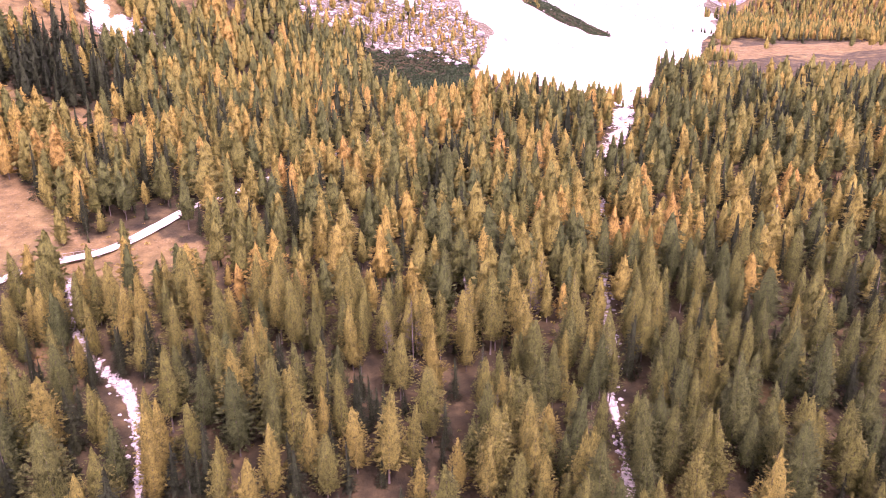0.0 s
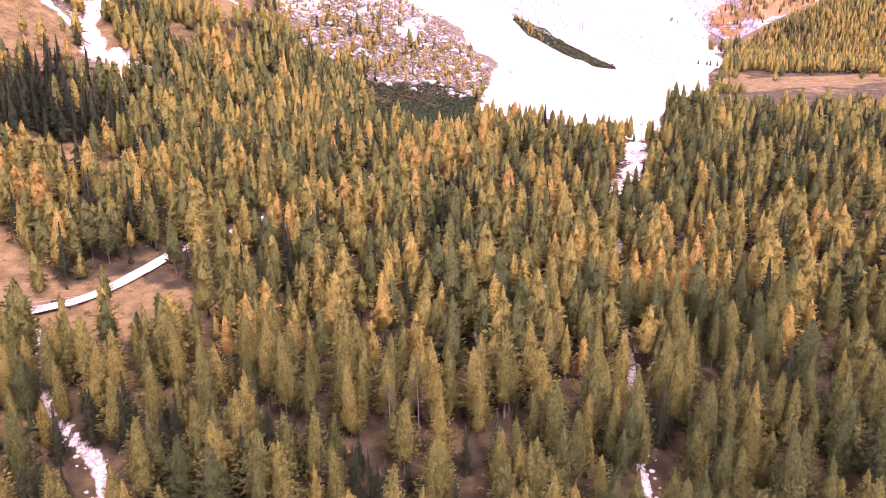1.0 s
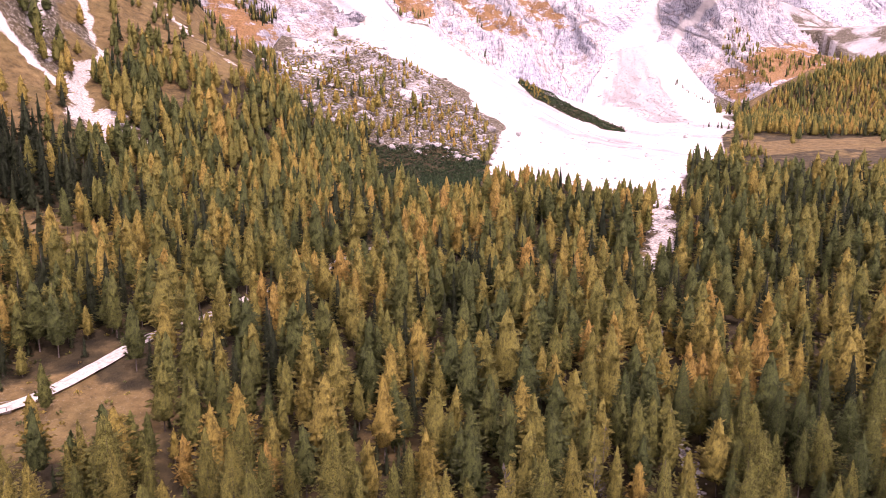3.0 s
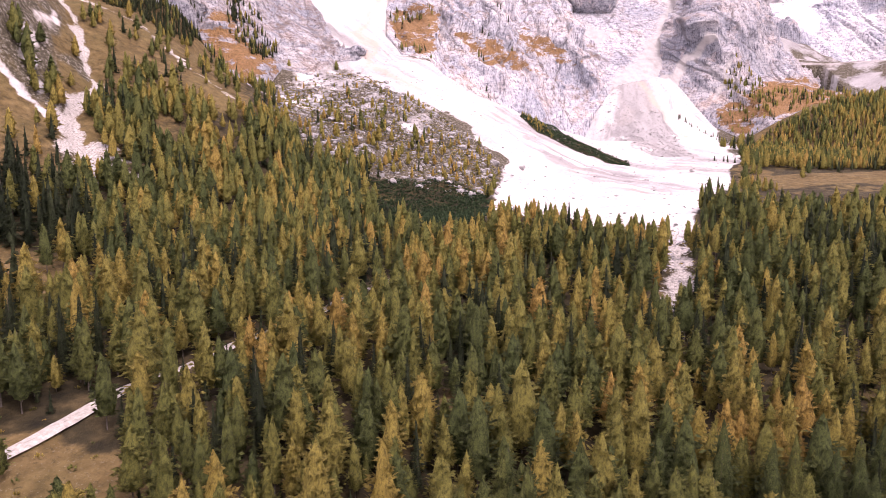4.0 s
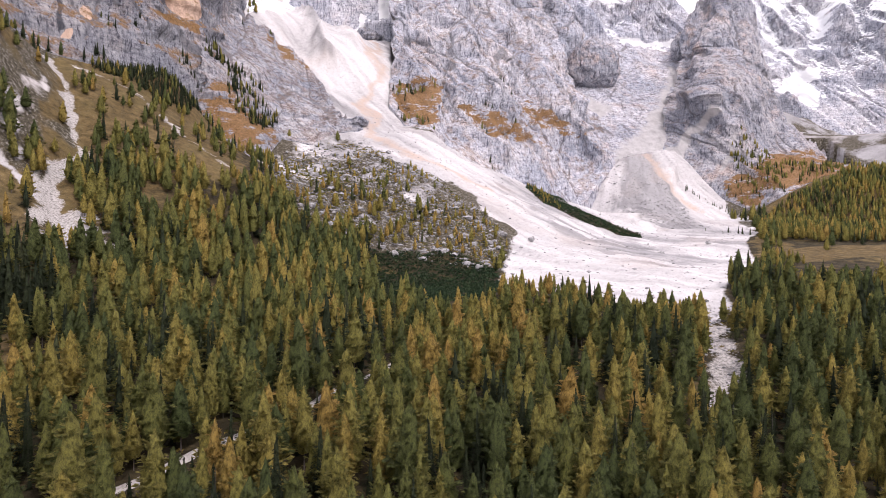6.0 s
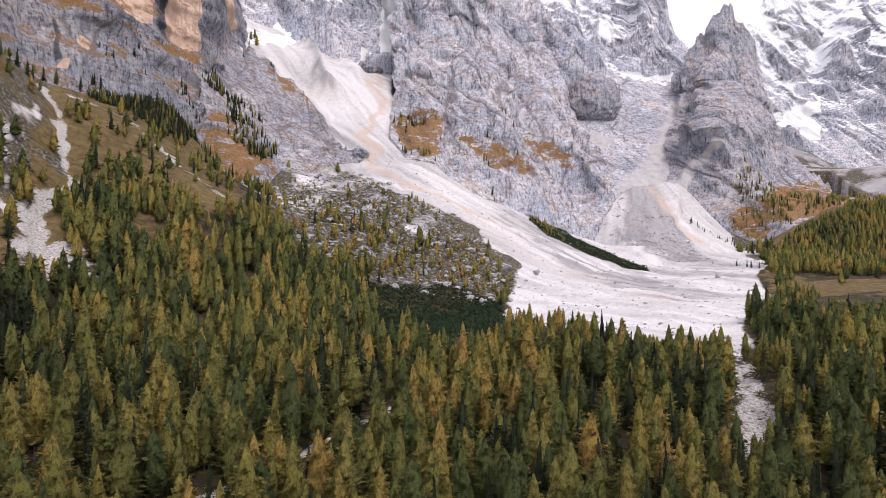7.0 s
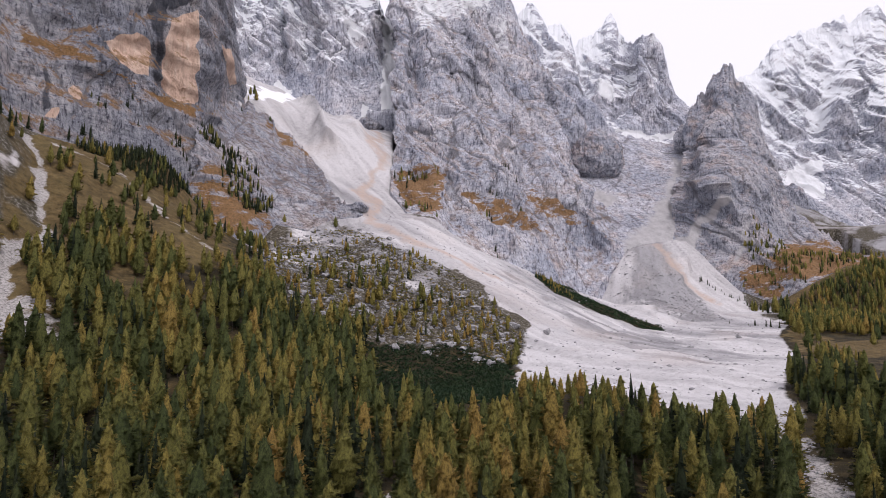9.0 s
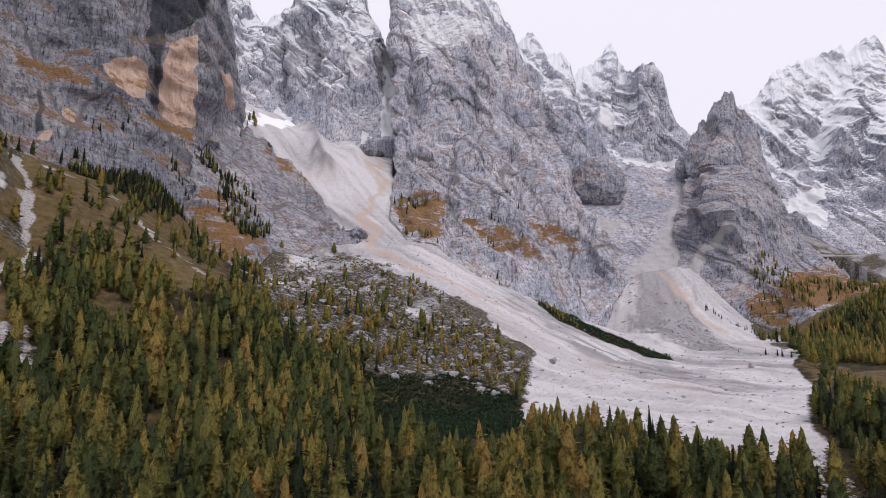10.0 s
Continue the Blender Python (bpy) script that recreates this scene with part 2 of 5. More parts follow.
def foliage_material(name, stops, source, through_light=0.24, open_part=0.44, spread=(0.0, 0.6)):
    """Needles: the colour of each tree by its own number, broken up clump by clump, with shade painted into the dips,
    and small gaps between the twigs.
    """
    m, nt, b = material(name, 0.85)
    if source == "object":
        tint = maths(nt, "ADD", maths(nt, "MULTIPLY", nt.nodes.new("ShaderNodeObjectInfo").outputs["Random"], spread[1] - spread[0]), spread[0])
    else:
        tint = attribute(nt, "tint")
    isl = nt.nodes.new("ShaderNodeNewGeometry").outputs["Random Per Island"]
    twig = noise_tex(nt, 4.5, 3, 0.7)
    v = maths(nt, "ADD", tint, maths(nt, "MULTIPLY", maths(nt, "SUBTRACT", isl, 0.5), 0.1))
    v = maths(nt, "ADD", v, maths(nt, "MULTIPLY", maths(nt, "SUBTRACT", twig, 0.5), 0.3))
    col = ramp(nt, v, stops)
    # shading put into the colour: dips of twigs and clumps darker, crests brighter
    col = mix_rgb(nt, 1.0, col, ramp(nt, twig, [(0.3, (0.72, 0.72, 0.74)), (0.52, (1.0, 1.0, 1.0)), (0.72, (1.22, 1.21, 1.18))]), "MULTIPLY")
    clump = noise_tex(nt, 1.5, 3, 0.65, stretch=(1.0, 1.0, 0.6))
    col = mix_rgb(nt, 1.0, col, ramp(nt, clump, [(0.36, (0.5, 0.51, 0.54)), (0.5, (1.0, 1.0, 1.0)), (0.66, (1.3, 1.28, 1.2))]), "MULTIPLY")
    link(nt, col, b.inputs["Base Color"])
    bump(nt, maths(nt, "ADD", clump, maths(nt, "MULTIPLY", twig, 0.6)), b, 1.0, 1.1)
    tr = nt.nodes.new("ShaderNodeBsdfTranslucent")
    link(nt, col, tr.inputs[0])
    mx = nt.nodes.new("ShaderNodeMixShader")
    mx.inputs[0].default_value = through_light
    link(nt, b.outputs[0], mx.inputs[1])
    link(nt, tr.outputs[0], mx.inputs[2])
    if not open_part:
        link(nt, mx.outputs[0], nt.nodes["Material Output"].inputs[0])
        return m
    gap = nt.nodes.new("ShaderNodeMixShader")
    link(nt, ramp(nt, noise_tex(nt, 4.0, 3, 0.7), [(open_part - 0.03, 0.0), (open_part + 0.03, 1.0)]), gap.inputs[0])
    link(nt, nt.nodes.new("ShaderNodeBsdfTransparent").outputs[0], gap.inputs[1])
    link(nt, mx.outputs[0], gap.inputs[2])
    link(nt, gap.outputs[0], nt.nodes["Material Output"].inputs[0])
    return m


def plain_material(name, stops, scale=2.0, relief=0.4, rough=0.9):
    m, nt, b = material(name, rough)
    n = noise_tex(nt, scale, 6, 0.7)
    link(nt, ramp(nt, n, stops), b.inputs["Base Color"])
    bump(nt, n, b, relief, 0.5)
    return m


LARCH = [(0.0, (0.073, 0.095, 0.033)), (0.25, (0.147, 0.154, 0.043)), (0.5, (0.236, 0.211, 0.056)), (0.78, (0.325, 0.25, 0.064)), (1.0, (0.365, 0.24, 0.068))]
SPRUCE = [(0.0, (0.020, 0.030, 0.015)), (0.5, (0.040, 0.053, 0.025)), (1.0, (0.075, 0.085, 0.037))]
BARE = [(0.0, (0.12, 0.11, 0.1)), (1.0, (0.22, 0.2, 0.185))]
M_GROUND = ground_material()
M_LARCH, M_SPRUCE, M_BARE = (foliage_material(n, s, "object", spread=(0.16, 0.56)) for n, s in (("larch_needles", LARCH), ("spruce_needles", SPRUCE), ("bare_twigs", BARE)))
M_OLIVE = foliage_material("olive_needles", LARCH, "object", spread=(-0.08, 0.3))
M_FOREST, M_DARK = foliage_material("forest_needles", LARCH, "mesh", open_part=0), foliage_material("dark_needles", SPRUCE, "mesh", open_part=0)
M_PINE = foliage_material("dwarf_pine_needles", [(0.0, (0.022, 0.048, 0.024)), (0.5, (0.037, 0.07, 0.034)), (1.0, (0.062, 0.1, 0.048))], "mesh")
M_BARK = plain_material("bark", [(0.3, (0.05, 0.042, 0.038)), (0.6, (0.13, 0.11, 0.1)), (0.8, (0.24, 0.21, 0.2))], 1.5)
M_STONE = plain_material("pale_stone", [(0.3, (0.13, 0.13, 0.135)), (0.5, (0.27, 0.265, 0.27)), (0.7, (0.44, 0.432, 0.435))], 0.5, 0.8)
M_ROAD = plain_material("road_gravel", [(0.3, (0.2, 0.185, 0.17)), (0.5, (0.35, 0.33, 0.31)), (0.7, (0.47, 0.445, 0.425))], 0.7, 0.3)
M_WOOD = plain_material("weathered_timber", [(0.3, (0.13, 0.11, 0.1)), (0.7, (0.3, 0.27, 0.25))], 3.0)

# ---- vectorised noise ----


def lattice(ix, iy, iz):
    n = (ix * 374761393 + iy * 668265263 + iz * 1274126177) & 0x7FFFFFFF
    n = ((n ^ (n >> 13)) * 1103515245) & 0x7FFFFFFF
    n = ((n ^ (n >> 15)) * 668265263) & 0x7FFFFFFF
    return ((n ^ (n >> 16)) & 0xFFFF) / 32767.5 - 1.0


def value_noise(x, y, z=None, hard=False):
    z = np.zeros_like(x) if z is None else z
    fl = [np.floor(v) for v in (x, y, z)]
    i, j, k = (v.astype(np.int64) for v in fl)
    u, v, w = ((a - b) for a, b in zip((x, y, z), fl))
    if not hard:
        u, v, w = (a * a * a * (a * (a * 6 - 15) + 10) for a in (u, v, w))
    total = 0
    for di, a in ((0, 1 - u), (1, u)):
        for dj, b in ((0, 1 - v), (1, v)):
            for dk, c in ((0, 1 - w), (1, w)):
                total = total + a * b * c * lattice(i + di, j + dj, k + dk)
    return total


def fbm(x, y, z=None, octaves=5, gain=0.5, ridged=False, hard=False):
    total, amp, f = 0, 1.0, 1.0
    for o in range(octaves):
        n = value_noise(x * f + 17.3 * o, y * f - 9.1 * o, None if z is None else z * f + 5.7 * o, hard)
        total = total + amp * (1 - 2 * np.abs(n) if ridged else n)
        amp, f = amp * gain, f * 2.03
    return total


def facets(u, v, seed):
    """Broken rock: cells that each lie in a plane of their own. Gives the step out of the face, and how far a place is from the next joint."""
    i, j = np.floor(u).astype(np.int64), np.floor(v).astype(np.int64)
    first, second = np.full(u.shape, 9.0), np.full(u.shape, 9.0)
    total, weight = np.zeros(u.shape), np.full(u.shape, 1e-12)
    for di in (-1, 0, 1):
        for dj in (-1, 0, 1):
            a, b = i + di, j + dj
            dx = u - (a + 0.5 + 0.5 * lattice(a, b, 7 * seed))
            dy = v - (b + 0.5 + 0.5 * lattice(a, b, 7 * seed + 1))
            d = np.hypot(dx, dy)
            plane = 0.55 * lattice(a, b, 7 * seed + 2) + 0.85 * lattice(a, b, 7 * seed + 3) * dx + 0.75 * lattice(a, b, 7 * seed + 4) * dy
            w = np.exp(-11 * d)
            total, weight = total + w * plane, weight + w
            second = np.where(d < first, first, np.minimum(second, d))
            first = np.minimum(first, d)
    step = total / weight
    return step, second - first


# ---- the lie of the land ----
# a valley that climbs away, a long slope on its west side, and rounded swells and hollows (x, y, radius, height)
VALLEY = ((-3000, -400, 0, 150, 248, 363, 472, 611, 809, 950, 1400, 4000), (-160, -60, -17, 8, 26, 43, 59, 75, 92, 99, 130, 300))
SLOPE = ((-50, 0, 100, 200, 300, 400, 450, 580, 800, 1000, 2000), (0, 3, 33, 78, 142, 240, 286, 353, 456, 520, 600))
SWELLS_LOW = [(-320, 350, 95, 29), (-200, 350, 95, -2), (-100, 250, 95, 10), (60, 260, 95, -3), (120, 440, 95, 4), (-260, 540, 95, -8), (-330, 680, 95, 14), (-200, 600, 95, 21),
              (-90, 650, 95, -10), (-45, 575, 60, -15), (20, 680, 95, 10), (-190, 800, 95, -30), (-60, 820, 95, 19), (-270, 850, 95, -12), (130, 700, 95, -5)]
SWELLS_HIGH = [(290, 680, 95, -3), (150, 1080, 95, -19), (330, 960, 95, 4), (290, 1200, 95, 8), (-120, 930, 95, 7), (-30, 1040, 95, 21), (-100, 1180, 140, -9),
               (-260, 1380, 140, -35), (540, 1150, 95, 56), (650, 1200, 95, -65), (820, 1710, 140, -22), (1020, 1540, 160, -170), (370, 1290, 95, 8), (-180, 900, 95, -24)]


# ---- the mountains in plan: lines of foot, ledges and crest, from the bottom up ----
WALLS = {
    "left_wall": [
        [(-338, 520, 272), (-363, 620, 270), (-368, 690, 258), (-359, 720, 257), (-345, 745, 257), (-326, 785, 264), (-293, 832, 269), (-273, 850, 253), (-255, 950, 284)],
        [(-381, 560, 330), (-417, 680, 355), (-407, 735, 346), (-375, 765, 351), (-342, 805, 343), (-316, 852, 327), (-296, 900, 333), (-301, 1080, 407)],
        [(-462, 620, 532), (-474, 790, 641), (-402, 815, 657), (-340, 830, 663), (-310, 890, 693), (-308, 930, 657), (-327, 1020, 656), (-335, 1090, 596), (-329, 1120, 514)],
    ],
    "apron": [
        [(-297, 835, 227), (-260, 815, 206), (-222, 802, 180), (-204, 815, 168), (-196, 872, 205), (-165, 880, 197), (-140, 925, 218), (-113, 938, 225)],
        [(-283, 850, 283), (-264, 880, 267), (-239, 900, 265), (-216, 930, 259), (-195, 950, 257), (-170, 960, 249), (-141, 950, 236), (-124, 940, 235)],
        [(-298, 905, 338), (-308, 1080, 417), (-269, 1085, 390), (-224, 1100, 354), (-189, 1050, 313), (-168, 1000, 279), (-142, 955, 245), (-126, 942, 236)],
    ],
    "back_towers": [
        [(-447, 1380, 514), (-407, 1420, 543), (-351, 1450, 565), (-292, 1440, 523), (-229, 1400, 487), (-191, 1360, 453), (-164, 1390, 493), (-91, 1390, 491)],
        [(-488, 1480, 749), (-429, 1500, 734), (-400, 1505, 711), (-360, 1505, 736), (-308, 1510, 764), (-239, 1490, 741), (-182, 1500, 721), (-134, 1500, 697), (-100, 1500, 734)],
        [(-526, 1560, 949), (-468, 1570, 908), (-455, 1580, 873), (-431, 1590, 826), (-415, 1590, 834), (-397, 1590, 853), (-381, 1590, 858), (-372, 1595, 834), (-357, 1590, 866), (-330, 1590, 924), (-262, 1590, 982), (-211, 1590, 913), (-196, 1595, 864), (-173, 1600, 828), (-152, 1600, 790), (-141, 1600, 820), (-132, 1600, 857), (-101, 1600, 932)],
    ],
    "central_massif": [
        [(-99, 1190, 369), (-92, 1065, 278), (-68, 1032, 244), (-33, 1021, 235), (-10, 1032, 211), (50, 1062, 186), (114, 1102, 159), (142, 1116, 134), (192, 1168, 147), (235, 1190, 180), (265, 1212, 201)],
        [(-105, 1280, 464), (-78, 1190, 371), (-34, 1180, 346), (17, 1170, 330), (59, 1170, 313), (120, 1250, 326), (169, 1300, 342), (200, 1290, 311), (223, 1270, 279), (248, 1262, 250)],
        [(-113, 1400, 617), (-89, 1350, 552), (-28, 1350, 541), (45, 1370, 527), (125, 1440, 530), (189, 1500, 539), (230, 1540, 528), (234, 1540, 455), (238, 1450, 375), (268, 1420, 337)],
        [(-121, 1500, 832), (-115, 1510, 918), (-30, 1530, 958), (57, 1560, 936), (94, 1570, 868), (114, 1575, 821), (127, 1580, 806), (137, 1585, 755), (181, 1590, 698), (224, 1600, 624), (247, 1600, 545), (262, 1590, 493), (274, 1540, 419)],
    ],
    "back_peaks": [
        [(93, 1600, 446), (191, 1600, 484), (252, 1600, 496), (377, 1650, 543), (478, 1655, 517), (522, 1650, 537), (580, 1650, 557)],
        [(114, 1680, 654), (194, 1690, 658), (272, 1690, 651), (335, 1680, 627), (395, 1660, 627), (448, 1665, 628), (510, 1665, 582), (578, 1660, 564)],
        [(131, 1780, 840), (151, 1790, 878), (177, 1800, 904), (209, 1810, 917), (230, 1820, 883), (247, 1820, 865), (266, 1820, 868), (286, 1830, 869), (316, 1840, 821), (353, 1860, 858), (377, 1870, 864), (400, 1890, 898), (422, 1900, 935), (434, 1880, 890), (434, 1800, 816), (431, 1740, 780), (436, 1700, 784), (469, 1690, 784), (491, 1690, 753), (505, 1690, 679), (519, 1690, 631), (536, 1690, 609), (551, 1690, 590), (591, 1690, 582)],
    ],
    "cirque": [
        [(190, 1150, 130), (235, 1190, 180), (265, 1212, 201), (303, 1228, 208), (344, 1245, 215), (373, 1262, 221)],
        [(181, 1290, 292), (243, 1380, 329), (305, 1420, 347), (342, 1420, 347), (380, 1410, 340), (460, 1440, 352)],
        [(191, 1530, 441), (258, 1570, 475), (361, 1640, 534), (414, 1650, 530), (478, 1655, 515), (569, 1655, 552)],
    ],
    "right_tower": [
        [(348, 1251, 217), (375, 1264, 221), (402, 1230, 186), (425, 1180, 150), (440, 1115, 128), (462, 1072, 148), (545, 1110, 182), (660, 1140, 190)],
        [(413, 1400, 333), (423, 1310, 296), (450, 1290, 315), (471, 1285, 312), (509, 1290, 283), (553, 1290, 245), (594, 1280, 244), (640, 1270, 215)],
        [(461, 1500, 445), (491, 1480, 451), (520, 1440, 451), (553, 1430, 449), (587, 1440, 407), (614, 1430, 339), (622, 1400, 300), (668, 1330, 231)],
        [(488, 1560, 516), (500, 1560, 552), (518, 1555, 585), (532, 1550, 593), (549, 1545, 629), (561, 1540, 632), (573, 1535, 648), (581, 1530, 638), (588, 1530, 613), (611, 1530, 599), (628, 1530, 569), (636, 1530, 511), (641, 1510, 430), (649, 1490, 360), (651, 1450, 317), (698, 1380, 246)],
    ],
    "snow_mountain": [
        [(626, 1700, 353), (709, 1740, 366), (759, 1706, 378), (844, 1722, 364), (942, 1650, 276), (1067, 1580, 203), (1245, 1550, 179)],
        [(698, 1850, 523), (800, 1880, 546), (886, 1900, 598), (948, 1880, 577), (1001, 1850, 553), (1082, 1830, 519), (1268, 1800, 483), (1514, 1800, 469)],
        [(738, 2050, 733), (815, 2050, 810), (870, 2060, 835), (932, 2070, 894), (944, 2070, 924), (998, 2080, 950), (1080, 2090, 990), (1121, 2090, 994), (1163, 2090, 1019), (1182, 2090, 1003), (1227, 2090, 1035), (1256, 2080, 1047), (1278, 2080, 1016), (1291, 2080, 977), (1383, 2080, 1052), (1549, 2080, 1034), (1838, 2080, 945)],
    ],
}



def smooth_height(x, y):
    s = -0.797 * (x - 40) + 0.604 * (y - 640)
    h = np.interp(y, *VALLEY) + np.interp(s, *SLOPE) + 0.45 * np.clip(0.75 * x + 0.45 * y - 780, 0, 900)
    h = h - 0.9 * np.clip(y - 1640, 0, 1100)
    for a, b, w, c in SWELLS_LOW + SWELLS_HIGH:
        h = h + c * np.exp(-((x - a) ** 2 + (y - b) ** 2) / (2 * w * w))
    return h


def inside(poly, x, y, soft=6.0):
    """How far within an outline in plan a place lies: 0 outside, 1 inside, 0.5 on the line."""
    odd, near = np.zeros(x.shape, bool), np.full(x.shape, 1e9)
    for (x0, y0), (x1, y1) in zip(poly, poly[1:] + poly[:1]):
        if y0 != y1:
            cross = (y0 > y) != (y1 > y)
            odd ^= cross & (x < (x1 - x0) * (y - y0) / (y1 - y0) + x0)
        near = np.minimum(near, line_distance([(x0, y0), (x1, y1)], x, y))
    return np.clip(0.5 + np.where(odd, near, -near) / (2 * soft), 0, 1)


def line_distance(line, x, y):
    near = np.full(np.shape(x), 1e9)
    for (x0, y0), (x1, y1) in zip(line, line[1:]):
        dx, dy = x1 - x0, y1 - y0
        t = np.clip(((x - x0) * dx + (y - y0) * dy) / (dx * dx + dy * dy + 1e-9), 0, 1)
        near = np.minimum(near, np.hypot(x - x0 - t * dx, y - y0 - t * dy))
    return near


SCREE = [(-143, 958), (-148, 940), (-99, 880), (-67, 842), (-27, 802), (14, 782), (26, 722), (45, 699), (45, 653), (26, 586), (23, 512), (60, 485), (92, 452),
         (112, 440), (132, 446), (148, 495), (202, 599), (238, 650), (285, 780), (345, 880), (388, 1060), (428, 1180), (412, 1250), (385, 1330), (300, 1320), (250, 1270), (212, 1190),
         (165, 1135), (112, 1098), (60, 1060), (0, 1030), (-63, 1015), (-80, 1060), (-90, 1200), (-110, 1420), (-197, 1562), (-300, 1500), (-345, 1440), (-290, 1250), (-200, 1040), (-165, 962)]
BOULDERS = [(-196, 837), (-160, 893), (-110, 900), (-52, 820), (-9, 775), (20, 735), (40, 655), (27, 591), (-3, 605), (-26, 605), (-49, 605), (-71, 599), (-101, 594), (-117, 601), (-150, 650)]
DWARF_PINE = [(-67, 596), (-41, 612), (-10, 618), (9, 612), (24, 585), (20, 500), (16, 448), (-11, 436), (-38, 450), (-58, 500)]
WOODED_SPUR = [(96, 1000), (135, 1000), (150, 930), (172, 880), (196, 832), (190, 806), (165, 808), (133, 835), (100, 875), (85, 930)]
MEADOW_EAST = [(285, 761), (293, 728), (359, 740), (480, 760), (480, 700), (316, 657), (270, 640), (262, 682)]
PASTURE = [(-312, 715), (-256, 690), (-218, 690), (-169, 655), (-145, 625), (-165, 605), (-220, 625), (-263, 648), (-297, 662), (-327, 680)]
SPRUCE_LEDGE = [(-345, 742), (-328, 783), (-300, 815), (-262, 802), (-256, 760), (-272, 722), (-310, 732)]
EAST_VERGE = [(238, 640), (285, 760), (345, 880), (385, 1060), (440, 1080), (395, 900), (310, 760), (262, 650)]
CHUTE = [(-330, 655), (-294, 612), (-271, 585), (-252, 557), (-247, 518), (-240, 500), (-222, 478), (-205, 455)]
WEST_FAN = [(-249, 497), (-256, 520), (-242, 512), (-224, 498), (-207, 490), (-170, 456), (-172, 444), (-188, 436), (-195, 441), (-201, 425), (-216, 446), (-236, 474)]
WEST_BRANCH = [(-330, 500), (-275, 499), (-260, 500), (-241, 490)]
WEST_TURF = [(-330, 480), (-271, 492), (-254, 492), (-236, 470), (-206, 425), (-211, 412), (-330, 400)]
OUTCROP = [(-330, 527), (-310, 600), (-292, 590), (-274, 548), (-257, 524), (-261, 504), (-330, 508)]
TURF_BAND = [(-331, 669), (-310, 700), (-270, 700), (-253, 668), (-214, 650), (-172, 648), (-142, 626), (-160, 605), (-187, 586), (-221, 584), (-262, 609), (-299, 636)]
DARK_GROVE = [(-192, 352), (-166, 372), (-178, 400), (-205, 415), (-235, 415), (-235, 352)]
EAST_WOOD = [(352, 905), (384, 965), (425, 1035), (470, 1060), (560, 1090), (780, 1110), (780, 770), (480, 752), (345, 765), (325, 800)]
HIGH_SLOPE = [(-420, 545), (-268, 560), (-235, 562), (-198, 572), (-165, 600), (-150, 625), (-150, 720), (-420, 720)]
GULLY_RIDGE = [(-262, 1290), (-222, 1190), (-186, 1110)]
GULLY_RIB = [(-200, 1330), (-165, 1240), (-160, 1190)]
GREY_BAND = [(60, 905), (106, 872), (146, 845), (180, 787), (196, 709), (200, 625), (150, 566), (122, 563), (122, 639), (104, 723), (70, 790), (20, 850)]
EAST_CLUMP = [(224, 600), (260, 618), (268, 652), (238, 652)]
RILL = [(-320, 667), (-306, 684), (-282, 691), (-227, 655), (-181, 631), (-147, 616)]
GREY_CONE = [(285, 1193), (322, 1180), (338, 1140), (329, 1047), (303, 942), (262, 954), (255, 1090), (240, 1148), (252, 1172)]
MEADOW_WEST = [(-260, 300), (-181, 282), (-167, 263), (-144, 247), (-127, 226), (-122, 216), (-133, 205), (-150, 190), (-260, 180)]
GLADE = [(-240, 355), (-206, 352), (-193, 357), (-171, 364), (-154, 325), (-155, 306), (-173, 318), (-195, 335), (-240, 330)]
CLEARING = [(-120, 226), (-106, 237), (-97, 242), (-87, 226), (-74, 212), (-72, 198), (-81, 189), (-96, 192), (-112, 192)]
STREAM = [(40, 120), (50, 180), (56, 220), (58, 236), (60, 251), (64, 267), (69, 284), (76, 312), (80, 338), (90, 350), (99, 371), (100, 393), (112, 419), (126, 460), (130, 480)]
TORRENT = [(-58, 105), (-72, 137), (-78, 147), (-81, 152), (-96, 166), (-108, 180), (-119, 203)]
ROAD = [(-160, 185), (-139, 197), (-132, 204), (-121, 210), (-112, 217), (-106, 226), (-102, 236), (-97, 246), (-90, 259), (-83, 270), (-77, 281), (-71, 289), (-63, 301), (-52, 320), (-40, 345), (-29, 365), (-12, 385), (6, 405), (39, 437)]


def nearest_on(line, x, y):
    """The distance to a line in plan, and the height of the line at its nearest point with that point's place."""
    best = np.full(x.shape, 1e9)
    px, py, pz = np.zeros_like(x), np.zeros_like(x), np.zeros_like(x)
    for (x0, y0, z0), (x1, y1, z1) in zip(line, line[1:]):
        dx, dy = x1 - x0, y1 - y0
        t = np.clip(((x - x0) * dx + (y - y0) * dy) / (dx * dx + dy * dy), 0, 1)
        d = np.hypot(x - x0 - t * dx, y - y0 - t * dy)
        k = d < best
        best = np.where(k, d, best)
        px, py, pz = np.where(k, x0 + t * dx, px), np.where(k, y0 + t * dy, py), np.where(k, z0 + t * (z1 - z0), pz)
    return best, px, py, pz


def land(x, y):
    """The smooth land, drawn to the foot of each mountain and sunk beneath it."""
    h = smooth_height(x, y)
    for name in ("left_wall", "apron", "central_massif", "cirque", "right_tower", "snow_mountain"):
        foot, crest = WALLS[name][0], WALLS[name][-1]
        d, px, py, pz = nearest_on(foot + crest[::-1] if name == "apron" else foot, x, y)
        plan = [p[:2] for p in foot] + [p[:2] for p in crest[::-1]]
        within = inside(plan, x, y, 1.0) > 0.5
        excess = smooth_height(px, py) - pz
        pull = np.where(within, 1.0, np.exp(-(d / (45 if name == "left_wall" else 65)) ** 2))
        h = h - pull * excess - np.where(within, 0.9 * np.minimum(d, 60), 0)
    return h


